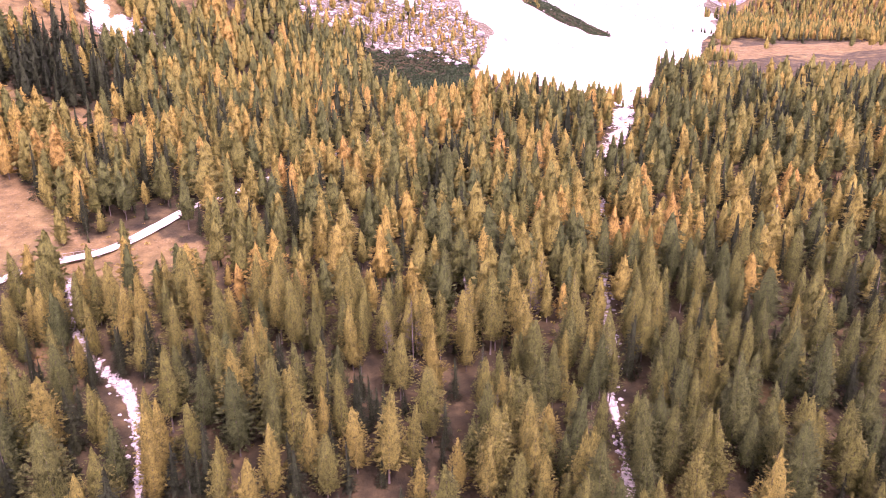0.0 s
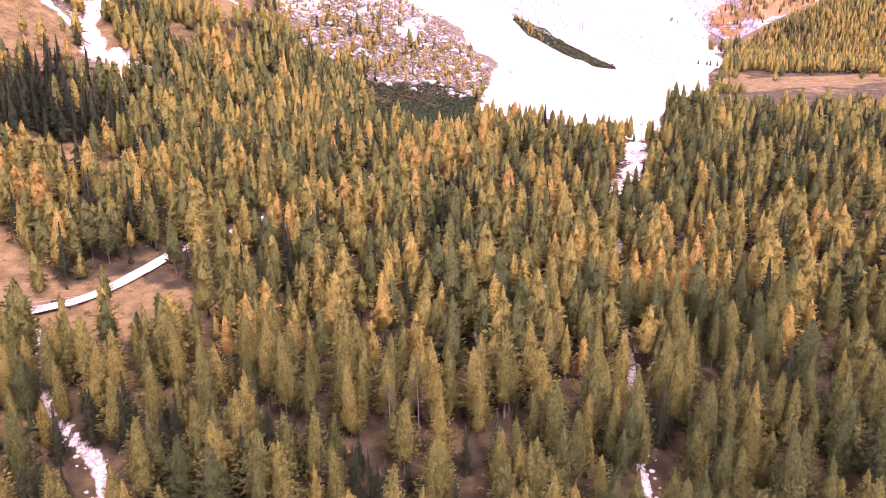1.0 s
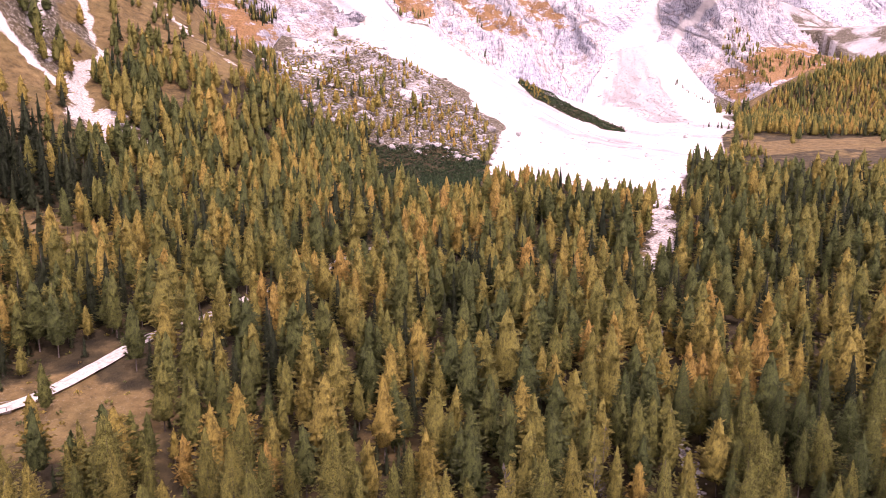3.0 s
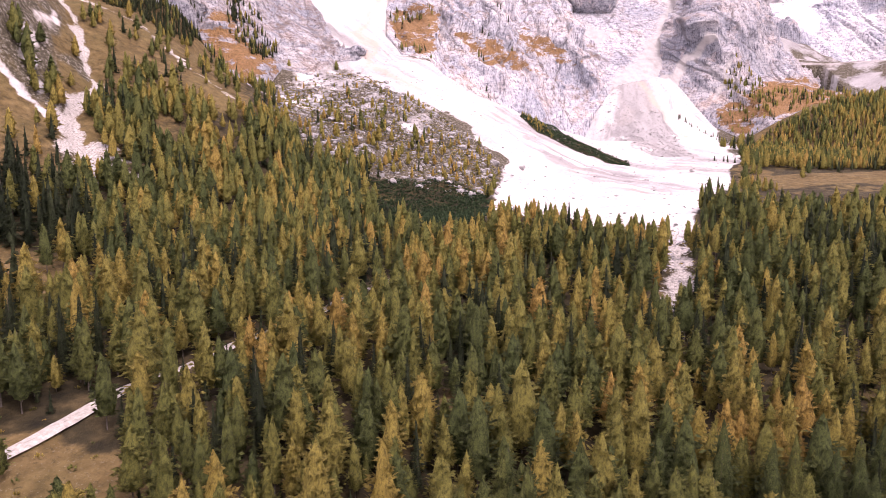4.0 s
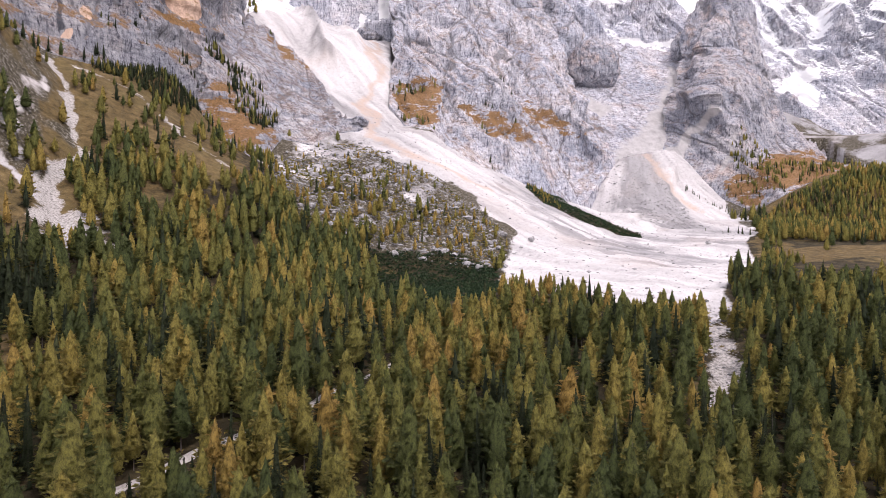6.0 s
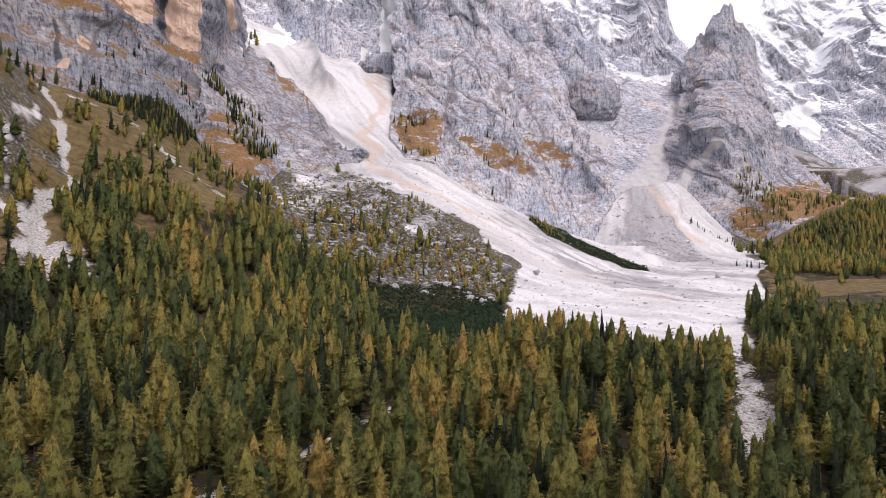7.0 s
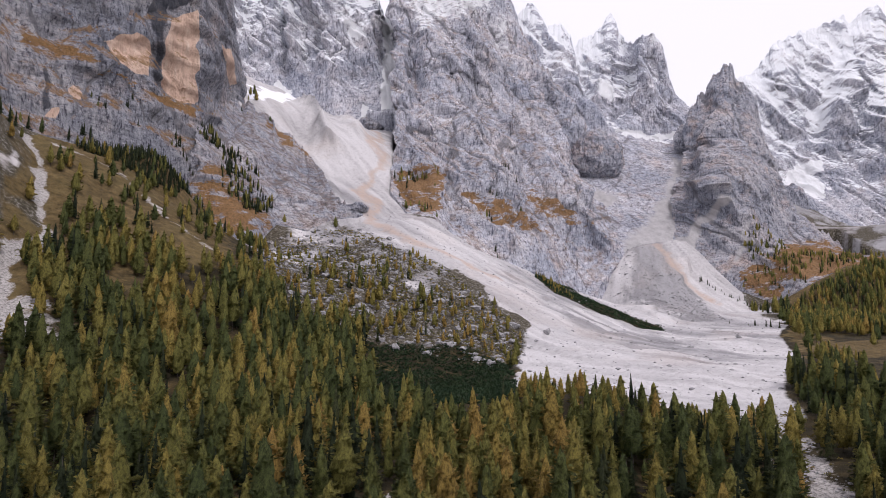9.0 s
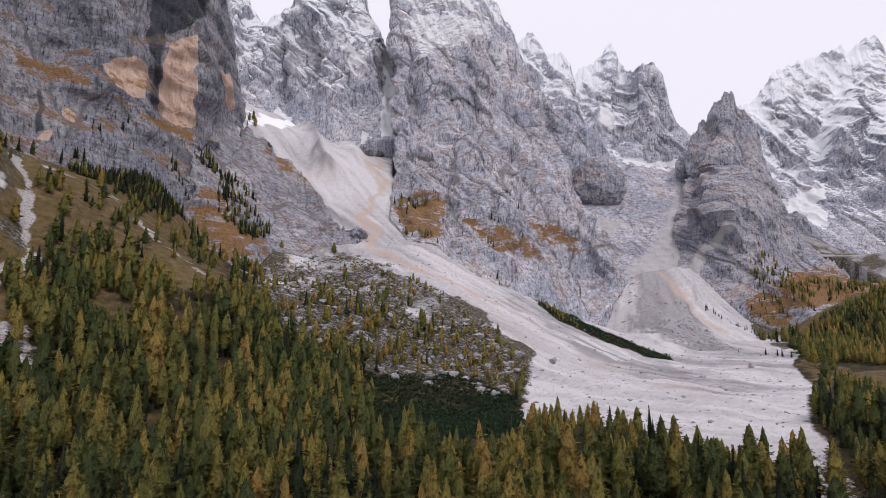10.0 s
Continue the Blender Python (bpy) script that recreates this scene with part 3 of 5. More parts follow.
def height(x, y):
    """The ground with its small relief, hollowed along the streams."""
    h = land(x, y)
    far = np.clip((np.hypot(x, y) - 60) / 300, 0, 1)
    h = h + 1.6 * fbm(x / 42, y / 42, octaves=4) * (0.4 + 0.6 * far)
    h = h + 36 * np.exp(-((x + 290) / 44) ** 2 - ((y - 785) / 38) ** 2)
    rough = inside(BOULDERS, x, y, 15)
    h = h + rough * 1.7 * fbm(x / 9, y / 9, octaves=3)
    sc = inside(SCREE, x, y, 10)
    h = h + sc * (1.3 * fbm((x + 0.4 * y) / 14, y / 60, octaves=4, ridged=True) - 1.2)
    for line, tall in ((GULLY_RIDGE, 20), (GULLY_RIB, 12)):
        h = h + tall * np.exp(-(line_distance(line, x, y) / 17) ** 2) * (0.8 + 0.5 * fbm(x / 20, y / 20, octaves=3, ridged=True))
    for line, wide, deep in ((STREAM, 8, 2.2), (TORRENT, 5, 2.2), (CHUTE, 9, 5.0)):
        h = h - deep * np.exp(-(line_distance(line, x, y) / wide) ** 2)
    return h


def z_at(x, y):
    return float(height(np.array([float(x)]), np.array([float(y)]))[0])


def grid_object(name, verts, nu, nv, mat, masks=(), keep=None, loop=False, smooth=True):
    """A mesh on a grid of nu columns and nv rows."""
    cols = nu if loop else nu - 1
    a = np.arange(cols)[:, None] * nv + np.arange(nv - 1)[None, :]
    b = ((np.arange(cols) + 1) % nu)[:, None] * nv + np.arange(nv - 1)[None, :]
    faces = np.stack([a, b, b + 1, a + 1], -1).reshape(-1, 4)
    if keep is not None:
        faces = faces[keep.reshape(-1)]
    used = np.unique(faces)
    back = np.zeros(len(verts), np.int64)
    back[used] = np.arange(len(used))
    me = bpy.data.meshes.new(name)
    me.from_pydata(verts[used].tolist(), [], back[faces].tolist())
    for key, values in masks:
        me.attributes.new(key, "FLOAT", "POINT").data.foreach_set("value", values[used].astype(np.float32))
    me.polygons.foreach_set("use_smooth", np.full(len(me.polygons), smooth, bool))
    me.materials.append(mat)
    return new(name, me)


def build_ground():
    az = np.radians(np.concatenate([np.arange(-180, -40, 4.0), np.arange(-40, 40, 0.16), np.arange(40, 180, 4.0)]))
    r = np.concatenate([np.linspace(1, 80, 10), np.linspace(80, 560, 120)[1:], np.linspace(560, 1500, 250)[1:], np.linspace(1500, 2150, 70)[1:], np.linspace(2150, 4600, 16)[1:]])
    A, Rr = np.meshgrid(az, r, indexing="ij")
    x, y = (Rr * np.sin(A)).ravel(), (Rr * np.cos(A) - 50).ravel()
    z = height(x, y)
    edge = 12 * fbm(x / 34, y / 34, octaves=4, gain=0.6)
    scree = np.maximum(inside(SCREE, x + edge * 0.5, y + edge, 5), 0)
    scree = np.maximum(scree * (1 - inside(WOODED_SPUR, x, y, 6)), np.clip(1.0 - line_distance(CHUTE, x + edge * 0.35, y) / 6.0 + 0.5 * fbm(x / 9, y / 12, octaves=2), 0, 0.52))
    scree = np.maximum(scree, inside(WEST_FAN, x + edge * 0.6, y + edge * 0.6, 6) * (0.3 + 0.5 * fbm(x / 8, y / 12, octaves=3)))
    bed = np.maximum(np.clip(1.15 - line_distance(STREAM, x + edge * 0.15, y) / np.where((y > 328) & (y < 425), 8.0, 1.6) + 0.5 * fbm(x / 14, y / 14, octaves=2), 0, 1), np.clip(1.1 - line_distance(TORRENT, x + edge * 0.15, y) / 1.7 + 0.5 * fbm(x / 14, y / 14, octaves=2), 0, 1))
    bed = np.maximum(bed, 0.95 * np.clip(1.25 - line_distance(CHUTE, x + edge * 0.35, y) / 6.0 + 0.6 * fbm(x / 9, y / 12, octaves=2), 0, 1))
    bed = np.maximum(bed, inside(WEST_FAN, x + edge * 0.6, y + edge * 0.6, 6) * (0.8 + 0.5 * fbm(x / 10, y / 10, octaves=2)))
    alpine = np.clip((y + edge * 2 - 905) / 40, 0, 1) * np.clip((440 + 0.2 * (y - 950) - x) / 60, 0, 1)
    alpine = np.maximum.reduce([alpine, np.clip((y - 1180) / 60, 0, 1), np.clip((x + 205 + edge) / 20, 0, 1) * np.clip((y - 690) / 30, 0, 1) * (x < 60)])
    rubble = np.maximum(np.clip(inside(BOULDERS, x + edge, y + edge, 24) + 0.3 * (x > -110), 0, 1) * (inside(DWARF_PINE, x, y, 4) < 0.5) * (inside(BOULDERS, x, y, 40) > 0.2), 0.9 * alpine)
    alpine = alpine * (1 - np.clip((x - 425) / 15, 0, 1) * np.clip((1240 - y) / 30, 0, 1))
    scree = np.maximum(scree, alpine * (np.where(x > 480, 0.5, 0.42) + 0.4 * fbm(x / 40, y / 40, octaves=4)))
    scree = np.maximum(scree, np.clip((y - 1000) / 40, 0, 1) * (x < -60))
    scree = np.maximum(scree, np.clip(0.85 - line_distance(RILL, x + edge * 0.3, y) / 6.0 + 0.8 * fbm(x / 7, y / 7, octaves=3), 0, 0.5))
    scree = np.maximum(scree, np.clip(1.0 - line_distance(WEST_BRANCH, x, y + edge * 0.2) / 5.0 + 0.4 * fbm(x / 8, y / 8, octaves=2), 0, 0.7))
    crag = inside(OUTCROP, x + edge, y + edge, 8)
    scree = np.maximum(scree, crag * (0.42 + 0.3 * fbm(x / 9, y / 16, octaves=3)))
    chute = np.array(CHUTE[::-1], float)
    west = (x < np.interp(y, chute[:, 1], chute[:, 0]) - 3) & (y > 440) & (y < 720)
    rubble = np.maximum.reduce([rubble, west * (y > 500) * (0.5 + 0.5 * fbm(x / 22, y / 22, octaves=3)), crag])
    hill = np.clip((-150 - x) / 60, 0, 1) * np.clip((y - 430) / 60, 0, 1)
    turf = np.maximum.reduce([inside(MEADOW_EAST, x, y, 8), inside(EAST_VERGE, x + edge, y, 6), inside(PASTURE, x, y, 10), inside(MEADOW_WEST, x, y, 6), inside(GLADE, x, y, 6), inside(CLEARING, x + edge, y + edge, 6), inside(WEST_TURF, x + edge, y, 8), 0.8 * (x > 395) * (y > 880) * (y < 1250), inside(TURF_BAND, x + edge, y + edge, 10), 0.75 * hill * (1 - alpine)])
    turf = np.maximum(turf, (0.12 + 0.45 * fbm(x / 26, y / 26, octaves=3)) * (1 - alpine))
    across, along = 0.65 * x + 0.76 * y, 0.76 * x - 0.65 * y
    rad, ang = np.hypot(x - 310, y - 1330), np.arctan2(x - 310, 1330 - y)
    second = np.clip((x - 150) / 60, 0, 1) * np.clip((y - 860) / 60, 0, 1)
    drift = (1 - second) * fbm(across / 9, along / 70, octaves=5, gain=0.6) + second * fbm(ang * 26, rad / 80, octaves=5, gain=0.6)
    grey = (1 - second) * fbm(across / 45 + 3, along / 260 + 1, octaves=3) + second * (0.9 - np.abs(ang + 0.02) / 0.16 + 0.3 * fbm(ang * 12, rad / 60, octaves=2)) * (rad > 130)
    grey = grey + 1.5 * second * np.clip((235 - rad) / 120, 0, 1) * np.exp(-((ang + 0.08) / 0.3) ** 2) - 1.0 * (x < 0) * np.clip((y - 1000) / 80, 0, 1)
    grey = grey + inside(GREY_CONE, x + edge * 0.9, y + edge * 0.9, 14) * (1.5 + 1.2 * fbm(x / 6, y / 14, octaves=3))
    grey = grey + 1.6 * np.exp(-(line_distance(GULLY_RIDGE, x + 0.4 * edge, y) / 12) ** 2)
    grey = np.where(x > 480, 1.0, grey)
    grey = grey + inside(GREY_BAND, x + edge, y + edge, 22) * (1.3 + 0.9 * fbm(across / 11 + 5, along / 60, octaves=3))
    rust = 0.62 * np.exp(-(line_distance([(-150, 1330), (-120, 1150), (-118, 1000), (-85, 900), (-20, 850), (30, 815)], x + edge, y) / 12) ** 2)
    drifts = inside([(-306, 1085), (-283, 1160), (-262, 1182), (-320, 1470), (-352, 1380)], x + edge, y + edge, 8)
    rust = np.maximum(rust, 0.6 * np.exp(-(line_distance([(318, 1225), (338, 1180), (362, 1120)], x + edge * 0.6, y + edge * 0.6) / 11) ** 2))
    masks = [("snow", drifts), ("rust", rust), ("drift", 0.53 + 0.13 * drift), ("grey", 0.5 + 0.25 * grey), ("scree", scree), ("bed", bed), ("rubble", rubble), ("turf", turf)]
    v = np.stack([x, y, z], -1)
    nu, nv = len(az), len(r)
    middle = (inside(SCREE, x + edge * 0.3, y + edge * 0.6, 5) > 0.5).reshape(nu, nv)
    stone = middle & np.roll(middle, -1, 0)
    stone = stone[:, :-1] & stone[:, 1:]
    fan = grid_object("scree_slope", v, nu, nv, M_GROUND, masks, stone, True)
    tagged(fan, "white dolomite scree fan spreading out of the gullies onto the valley floor", "scree", kind="structure")
    soil = grid_object("ground", v, nu, nv, M_GROUND, masks, ~stone, True)
    tagged(soil, "forest floor of brown needles, dry grass and rubble climbing the valley", "ground", kind="structure")


build_ground()

# ---- mountains: each a fractured face between lines of its foot, its ledges and its crest ----


# ribs and clefts of each face, as seen from the valley: two ends (x, z), width, and how far it stands out
RIBS = {
    "central_massif": [((114, 821), (183, 400), 14, 22), ((-6, 863), (33, 300), 18, 15), ((-95, 755), (-62, 385), 9, -12), ((86, 675), (121, 333), 9, -18), ((-50, 666), (67, 194), 15, 12), ((-8, 353), (50, 191), 9, -10), ((194, 687), (230, 528), 8, -12), ((-111, 820), (-86, 383), 8, 12)],
    "back_towers": [((-377, 837), (-342, 562), 6, -32), ((-364, 859), (-315, 531), 8, 22), ((-288, 779), (-279, 640), 6, -24), ((-142, 785), (-123, 497), 9, -14), ((-328, 909), (-218, 491), 14, 16), ((-446, 821), (-407, 552), 8, -18), ((-207, 879), (-167, 676), 8, 14), ((-235, 810), (-180, 556), 8, -14)],
    "back_peaks": [((209, 917), (272, 651), 14, 20), ((422, 935), (335, 627), 14, 26), ((316, 821), (302, 626), 9, -22), ((451, 783), (440, 531), 14, 25), ((431, 790), (377, 550), 9, -26), ((177, 902), (167, 657), 8, -12), ((266, 868), (316, 665), 8, 12)],
    "right_tower": [((575, 643), (455, 317), 14, 25), ((619, 567), (605, 299), 10, 14), ((597, 604), (552, 410), 8, -14), ((453, 315), (378, 239), 9, 16), ((456, 315), (472, 169), 8, 12), ((530, 586), (426, 326), 9, -14), ((554, 628), (454, 344), 6, -8)],
    "left_wall": [((-326, 536), (-321, 342), 5, -9), ((-305, 543), (-296, 337), 6, 11), ((-306, 555), (-298, 344), 5, -12), ((-320, 578), (-308, 419), 7, 10), ((-400, 494), (-371, 365), 10, -8), ((-360, 512), (-346, 348), 10, 6)],
    "snow_mountain": [((1256, 1047), (984, 573), 22, 30), ((938, 914), (922, 522), 20, 22), ((1182, 1003), (842, 434), 22, -32), ((1080, 990), (886, 598), 14, -16), ((1383, 1052), (1070, 519), 25, 25)],
}


def on_line(line, u):
    p = np.array(line, float)
    a = np.arctan2(p[:, 0], p[:, 1])
    a = np.maximum.accumulate(a + np.arange(len(a)) * 1e-6)
    f = (a - a[0]) / (a[-1] - a[0])
    return np.stack([np.interp(u, f, p[:, i]) for i in range(3)], -1)


def mountain(name, cell, depth, mat, label, seed, extra=None, flute=1.0, jag=6.0, skew=0.2, category="mountain"):
    lines = WALLS[name]
    crest = np.array(lines[-1], float)
    length = np.abs(np.diff(np.array(lines[0], float)[:, :2], axis=0)).sum()
    nu = int(max(length, 150) / cell)
    u = np.linspace(0, 1, nu)
    rows = [on_line(l, u) for l in lines]
    sunk = rows[0].copy()
    sunk[:, 2] -= 40
    rows.insert(0, sunk)
    stack, level = [], []
    for i, (a, b) in enumerate(zip(rows, rows[1:])):
        n = int(max(3, np.linalg.norm(b - a, axis=1).mean() / cell))
        for k in range(n):
            stack.append(a + (b - a) * (k / n))
            level.append(i + k / n)
    stack.append(rows[-1])
    level.append(len(rows) - 1)
    front = len(stack)
    g = np.stack(stack, 1)
    du, dv = np.gradient(g, axis=0), np.gradient(g, axis=1)
    nrm = np.cross(du, dv)
    nrm /= np.linalg.norm(nrm, axis=2, keepdims=True) + 1e-9
    if nrm[..., 1].mean() > 0:
        nrm = -nrm
    nrm[..., 2] *= 0.5
    x, y, z = g[..., 0], g[..., 1], g[..., 2]
    s = seed * 37.7
    sx = x + skew * (z - 300) + 26 * value_noise(x / 140 + s, z / 140, y / 140) + 5 * value_noise(x / 30 + s, z / 30, y / 30)
    towers = fbm((sx + 0.3 * y) / 120 + s, z / 480, y / 150, octaves=2, gain=0.5, ridged=True, hard=True)
    pillars = 1 - fbm((sx + 0.3 * y) / 52 + s, z / 230, y / 80, octaves=2, gain=0.5, ridged=True, hard=True)
    ax = x + 0.3 * y + skew * (z - 300) + 4 * value_noise(x / 50 + s, z / 50, y / 50) + 1.2 * value_noise(x / 11 + s, z / 11, y / 11)
    az = z + 0.3 * x + 6 * value_noise(x / 60 - s, z / 60, y / 60)
    wu, wv = value_noise(ax / 33 + s, az / 70, hard=True), value_noise(ax / 33 - s, az / 70 + 9, hard=True)
    big, big_joint = facets(ax / 42 + 0.3 * wv, az / 115 + 0.3 * wu, seed)
    mid, mid_joint = facets((ax + 0.3 * az) / 18 + 0.7 * wu, (az - 0.2 * ax) / 44 + 0.6 * wv, seed + 20)
    small, small_joint = facets((ax - 0.25 * az) / (2.9 * cell) + 0.9 * wv, (az + 0.3 * ax) / (5.5 * cell) + 0.8 * wu, seed + 40)
    broad = fbm(x / 170 + s, z / 260, y / 170, octaves=2)
    lv = np.array(level)[None, :]
    ease = np.clip((lv - 1.0) / 0.5, 0, 1)
    soft_depth = min(depth, 22)
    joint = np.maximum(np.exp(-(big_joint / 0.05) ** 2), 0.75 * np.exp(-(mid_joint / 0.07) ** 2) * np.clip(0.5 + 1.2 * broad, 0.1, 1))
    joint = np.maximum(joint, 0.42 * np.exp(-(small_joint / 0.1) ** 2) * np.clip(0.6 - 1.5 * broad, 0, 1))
    off = depth * ease * (flute * (0.75 * (towers - 0.3) - 0.5 * pillars) + 0.62 * big + 0.6 * broad) + ease * (soft_depth * (0.42 * mid + 0.07 * small) - 0.16 * soft_depth * joint)
    crook = 5 * value_noise(x / 18 + s, z / 18) + 9 * value_noise(x / 50 - s, z / 50)
    for (x0, z0), (x1, z1), wide, out_by in RIBS.get(name, ()):
        d = line_distance([(x0, z0), (x1, z1)], x + crook, z)
        off = off + out_by * np.exp(-(d / (wide * 1.4)) ** 2) * ease
    calm = off.copy()
    for axis in (0, 1):
        total = np.zeros_like(calm)
        for k in range(-6, 7):
            total += np.roll(calm, k, axis)
        calm = total / 13
    hollow = np.clip((calm - off) / 8, -1, 1)
    top = np.clip(lv - (len(rows) - 2), 0, 1)
    g = g + nrm * (off * (1 - 0.88 * top ** 2))[..., None]
    g[..., 0] += ease * (1 - top) * (7 * value_noise(z / 26 + s, y / 60) + 3 * value_noise(z / 9 - s, y / 30))
    spires = fbm(u * length / 16 + s, u * 0 + seed, octaves=4, gain=0.6, ridged=True) - 0.5
    g[..., 2] += (top ** 2) * (jag * spires)[:, None]
    out = g[:, -1].copy()
    away = out[:, :2] / np.linalg.norm(out[:, :2], axis=1, keepdims=True)
    behind = []
    for k, (d, drop) in enumerate(((14, 22), (45, 70), (110, 190), (220, 420), (330, 800))):
        p = out.copy()
        p[:, :2] += away * d
        p[:, 2] = np.maximum(out[:, 2] - drop, 0) + 6 * value_noise(u * length / 30, u * 0 + k)
        behind.append(p)
    g = np.concatenate([g, np.stack(behind, 1)], 1)
    nv = g.shape[1]
    v = g.reshape(-1, 3)
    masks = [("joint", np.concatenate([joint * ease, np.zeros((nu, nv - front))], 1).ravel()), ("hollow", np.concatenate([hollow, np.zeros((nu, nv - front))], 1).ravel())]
    # angles from a point above the end of the camera's path
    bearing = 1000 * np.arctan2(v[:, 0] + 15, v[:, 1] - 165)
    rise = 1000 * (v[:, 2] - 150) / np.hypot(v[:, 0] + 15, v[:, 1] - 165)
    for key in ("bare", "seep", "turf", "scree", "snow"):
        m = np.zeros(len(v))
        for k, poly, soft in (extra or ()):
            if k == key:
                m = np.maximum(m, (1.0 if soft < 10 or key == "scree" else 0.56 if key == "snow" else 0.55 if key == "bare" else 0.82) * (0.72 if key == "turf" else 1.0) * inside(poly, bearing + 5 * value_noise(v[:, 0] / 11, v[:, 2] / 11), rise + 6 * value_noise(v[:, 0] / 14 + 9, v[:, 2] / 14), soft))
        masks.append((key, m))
    ob = grid_object(name, v, nu, nv, mat, masks, smooth=False)
    return tagged(ob, label, category, kind="structure")


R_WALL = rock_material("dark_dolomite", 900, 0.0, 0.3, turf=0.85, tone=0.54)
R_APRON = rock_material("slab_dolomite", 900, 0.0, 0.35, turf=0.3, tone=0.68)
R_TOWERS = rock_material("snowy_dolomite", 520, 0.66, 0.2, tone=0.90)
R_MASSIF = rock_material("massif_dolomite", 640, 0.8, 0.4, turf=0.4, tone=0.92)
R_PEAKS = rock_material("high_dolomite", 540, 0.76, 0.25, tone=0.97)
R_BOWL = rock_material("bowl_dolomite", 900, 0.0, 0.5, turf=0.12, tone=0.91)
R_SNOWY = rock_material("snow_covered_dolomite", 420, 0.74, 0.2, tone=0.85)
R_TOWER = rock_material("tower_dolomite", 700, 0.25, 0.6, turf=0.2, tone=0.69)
# patches on the faces: bearing and rise in thousandths from above the end of the camera's path, softness of the edge
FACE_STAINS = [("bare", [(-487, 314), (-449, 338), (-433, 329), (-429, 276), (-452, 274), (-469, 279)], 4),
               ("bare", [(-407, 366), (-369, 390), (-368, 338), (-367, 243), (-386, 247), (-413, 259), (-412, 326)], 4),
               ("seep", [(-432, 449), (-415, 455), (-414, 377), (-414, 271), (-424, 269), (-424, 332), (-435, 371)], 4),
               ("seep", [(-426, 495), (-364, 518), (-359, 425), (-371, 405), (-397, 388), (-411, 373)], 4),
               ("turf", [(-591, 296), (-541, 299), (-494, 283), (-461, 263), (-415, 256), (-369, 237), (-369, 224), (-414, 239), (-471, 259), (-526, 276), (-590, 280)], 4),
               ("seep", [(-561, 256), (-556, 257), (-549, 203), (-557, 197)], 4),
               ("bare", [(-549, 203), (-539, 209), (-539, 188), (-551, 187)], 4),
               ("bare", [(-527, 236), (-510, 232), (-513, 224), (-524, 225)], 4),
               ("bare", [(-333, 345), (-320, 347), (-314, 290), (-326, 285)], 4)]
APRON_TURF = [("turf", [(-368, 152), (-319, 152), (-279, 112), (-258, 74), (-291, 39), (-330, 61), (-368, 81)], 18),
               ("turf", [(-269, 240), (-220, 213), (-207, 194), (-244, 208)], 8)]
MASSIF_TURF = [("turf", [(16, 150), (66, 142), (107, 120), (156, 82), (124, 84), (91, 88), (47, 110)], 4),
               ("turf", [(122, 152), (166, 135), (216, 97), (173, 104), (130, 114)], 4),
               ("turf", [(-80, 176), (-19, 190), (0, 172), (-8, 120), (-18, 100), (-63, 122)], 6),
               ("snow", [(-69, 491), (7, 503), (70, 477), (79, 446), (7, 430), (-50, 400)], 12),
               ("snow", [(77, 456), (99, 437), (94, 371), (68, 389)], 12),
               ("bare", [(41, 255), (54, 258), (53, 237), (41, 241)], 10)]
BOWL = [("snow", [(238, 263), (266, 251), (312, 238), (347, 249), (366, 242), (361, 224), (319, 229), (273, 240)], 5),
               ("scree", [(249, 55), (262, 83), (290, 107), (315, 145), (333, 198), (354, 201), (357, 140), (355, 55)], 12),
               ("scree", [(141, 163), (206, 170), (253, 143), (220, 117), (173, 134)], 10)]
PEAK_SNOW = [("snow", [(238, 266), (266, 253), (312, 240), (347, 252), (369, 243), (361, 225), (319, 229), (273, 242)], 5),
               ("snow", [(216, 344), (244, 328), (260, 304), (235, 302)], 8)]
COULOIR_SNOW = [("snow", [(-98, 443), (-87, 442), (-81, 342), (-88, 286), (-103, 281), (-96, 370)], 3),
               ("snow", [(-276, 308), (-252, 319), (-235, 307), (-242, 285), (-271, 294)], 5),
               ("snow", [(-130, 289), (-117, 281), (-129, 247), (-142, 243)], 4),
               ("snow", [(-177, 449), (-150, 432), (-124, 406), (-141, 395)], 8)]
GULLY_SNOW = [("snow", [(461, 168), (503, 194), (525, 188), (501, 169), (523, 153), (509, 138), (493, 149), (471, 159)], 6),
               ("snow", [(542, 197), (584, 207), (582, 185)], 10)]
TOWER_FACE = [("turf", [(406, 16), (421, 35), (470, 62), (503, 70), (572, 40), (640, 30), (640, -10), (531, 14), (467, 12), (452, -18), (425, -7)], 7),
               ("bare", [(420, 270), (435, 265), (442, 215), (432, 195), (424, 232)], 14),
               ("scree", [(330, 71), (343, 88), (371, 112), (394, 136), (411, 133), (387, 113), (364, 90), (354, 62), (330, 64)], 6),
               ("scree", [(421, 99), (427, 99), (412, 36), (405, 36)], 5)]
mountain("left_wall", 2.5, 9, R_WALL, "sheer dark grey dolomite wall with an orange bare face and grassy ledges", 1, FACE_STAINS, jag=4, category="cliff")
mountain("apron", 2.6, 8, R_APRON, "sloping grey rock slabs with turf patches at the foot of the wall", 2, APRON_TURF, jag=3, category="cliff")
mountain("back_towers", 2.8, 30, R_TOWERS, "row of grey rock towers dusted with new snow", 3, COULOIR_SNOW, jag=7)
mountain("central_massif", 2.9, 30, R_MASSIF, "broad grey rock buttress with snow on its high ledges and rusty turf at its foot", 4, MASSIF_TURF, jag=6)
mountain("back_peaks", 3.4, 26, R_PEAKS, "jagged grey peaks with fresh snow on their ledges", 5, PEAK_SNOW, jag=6)
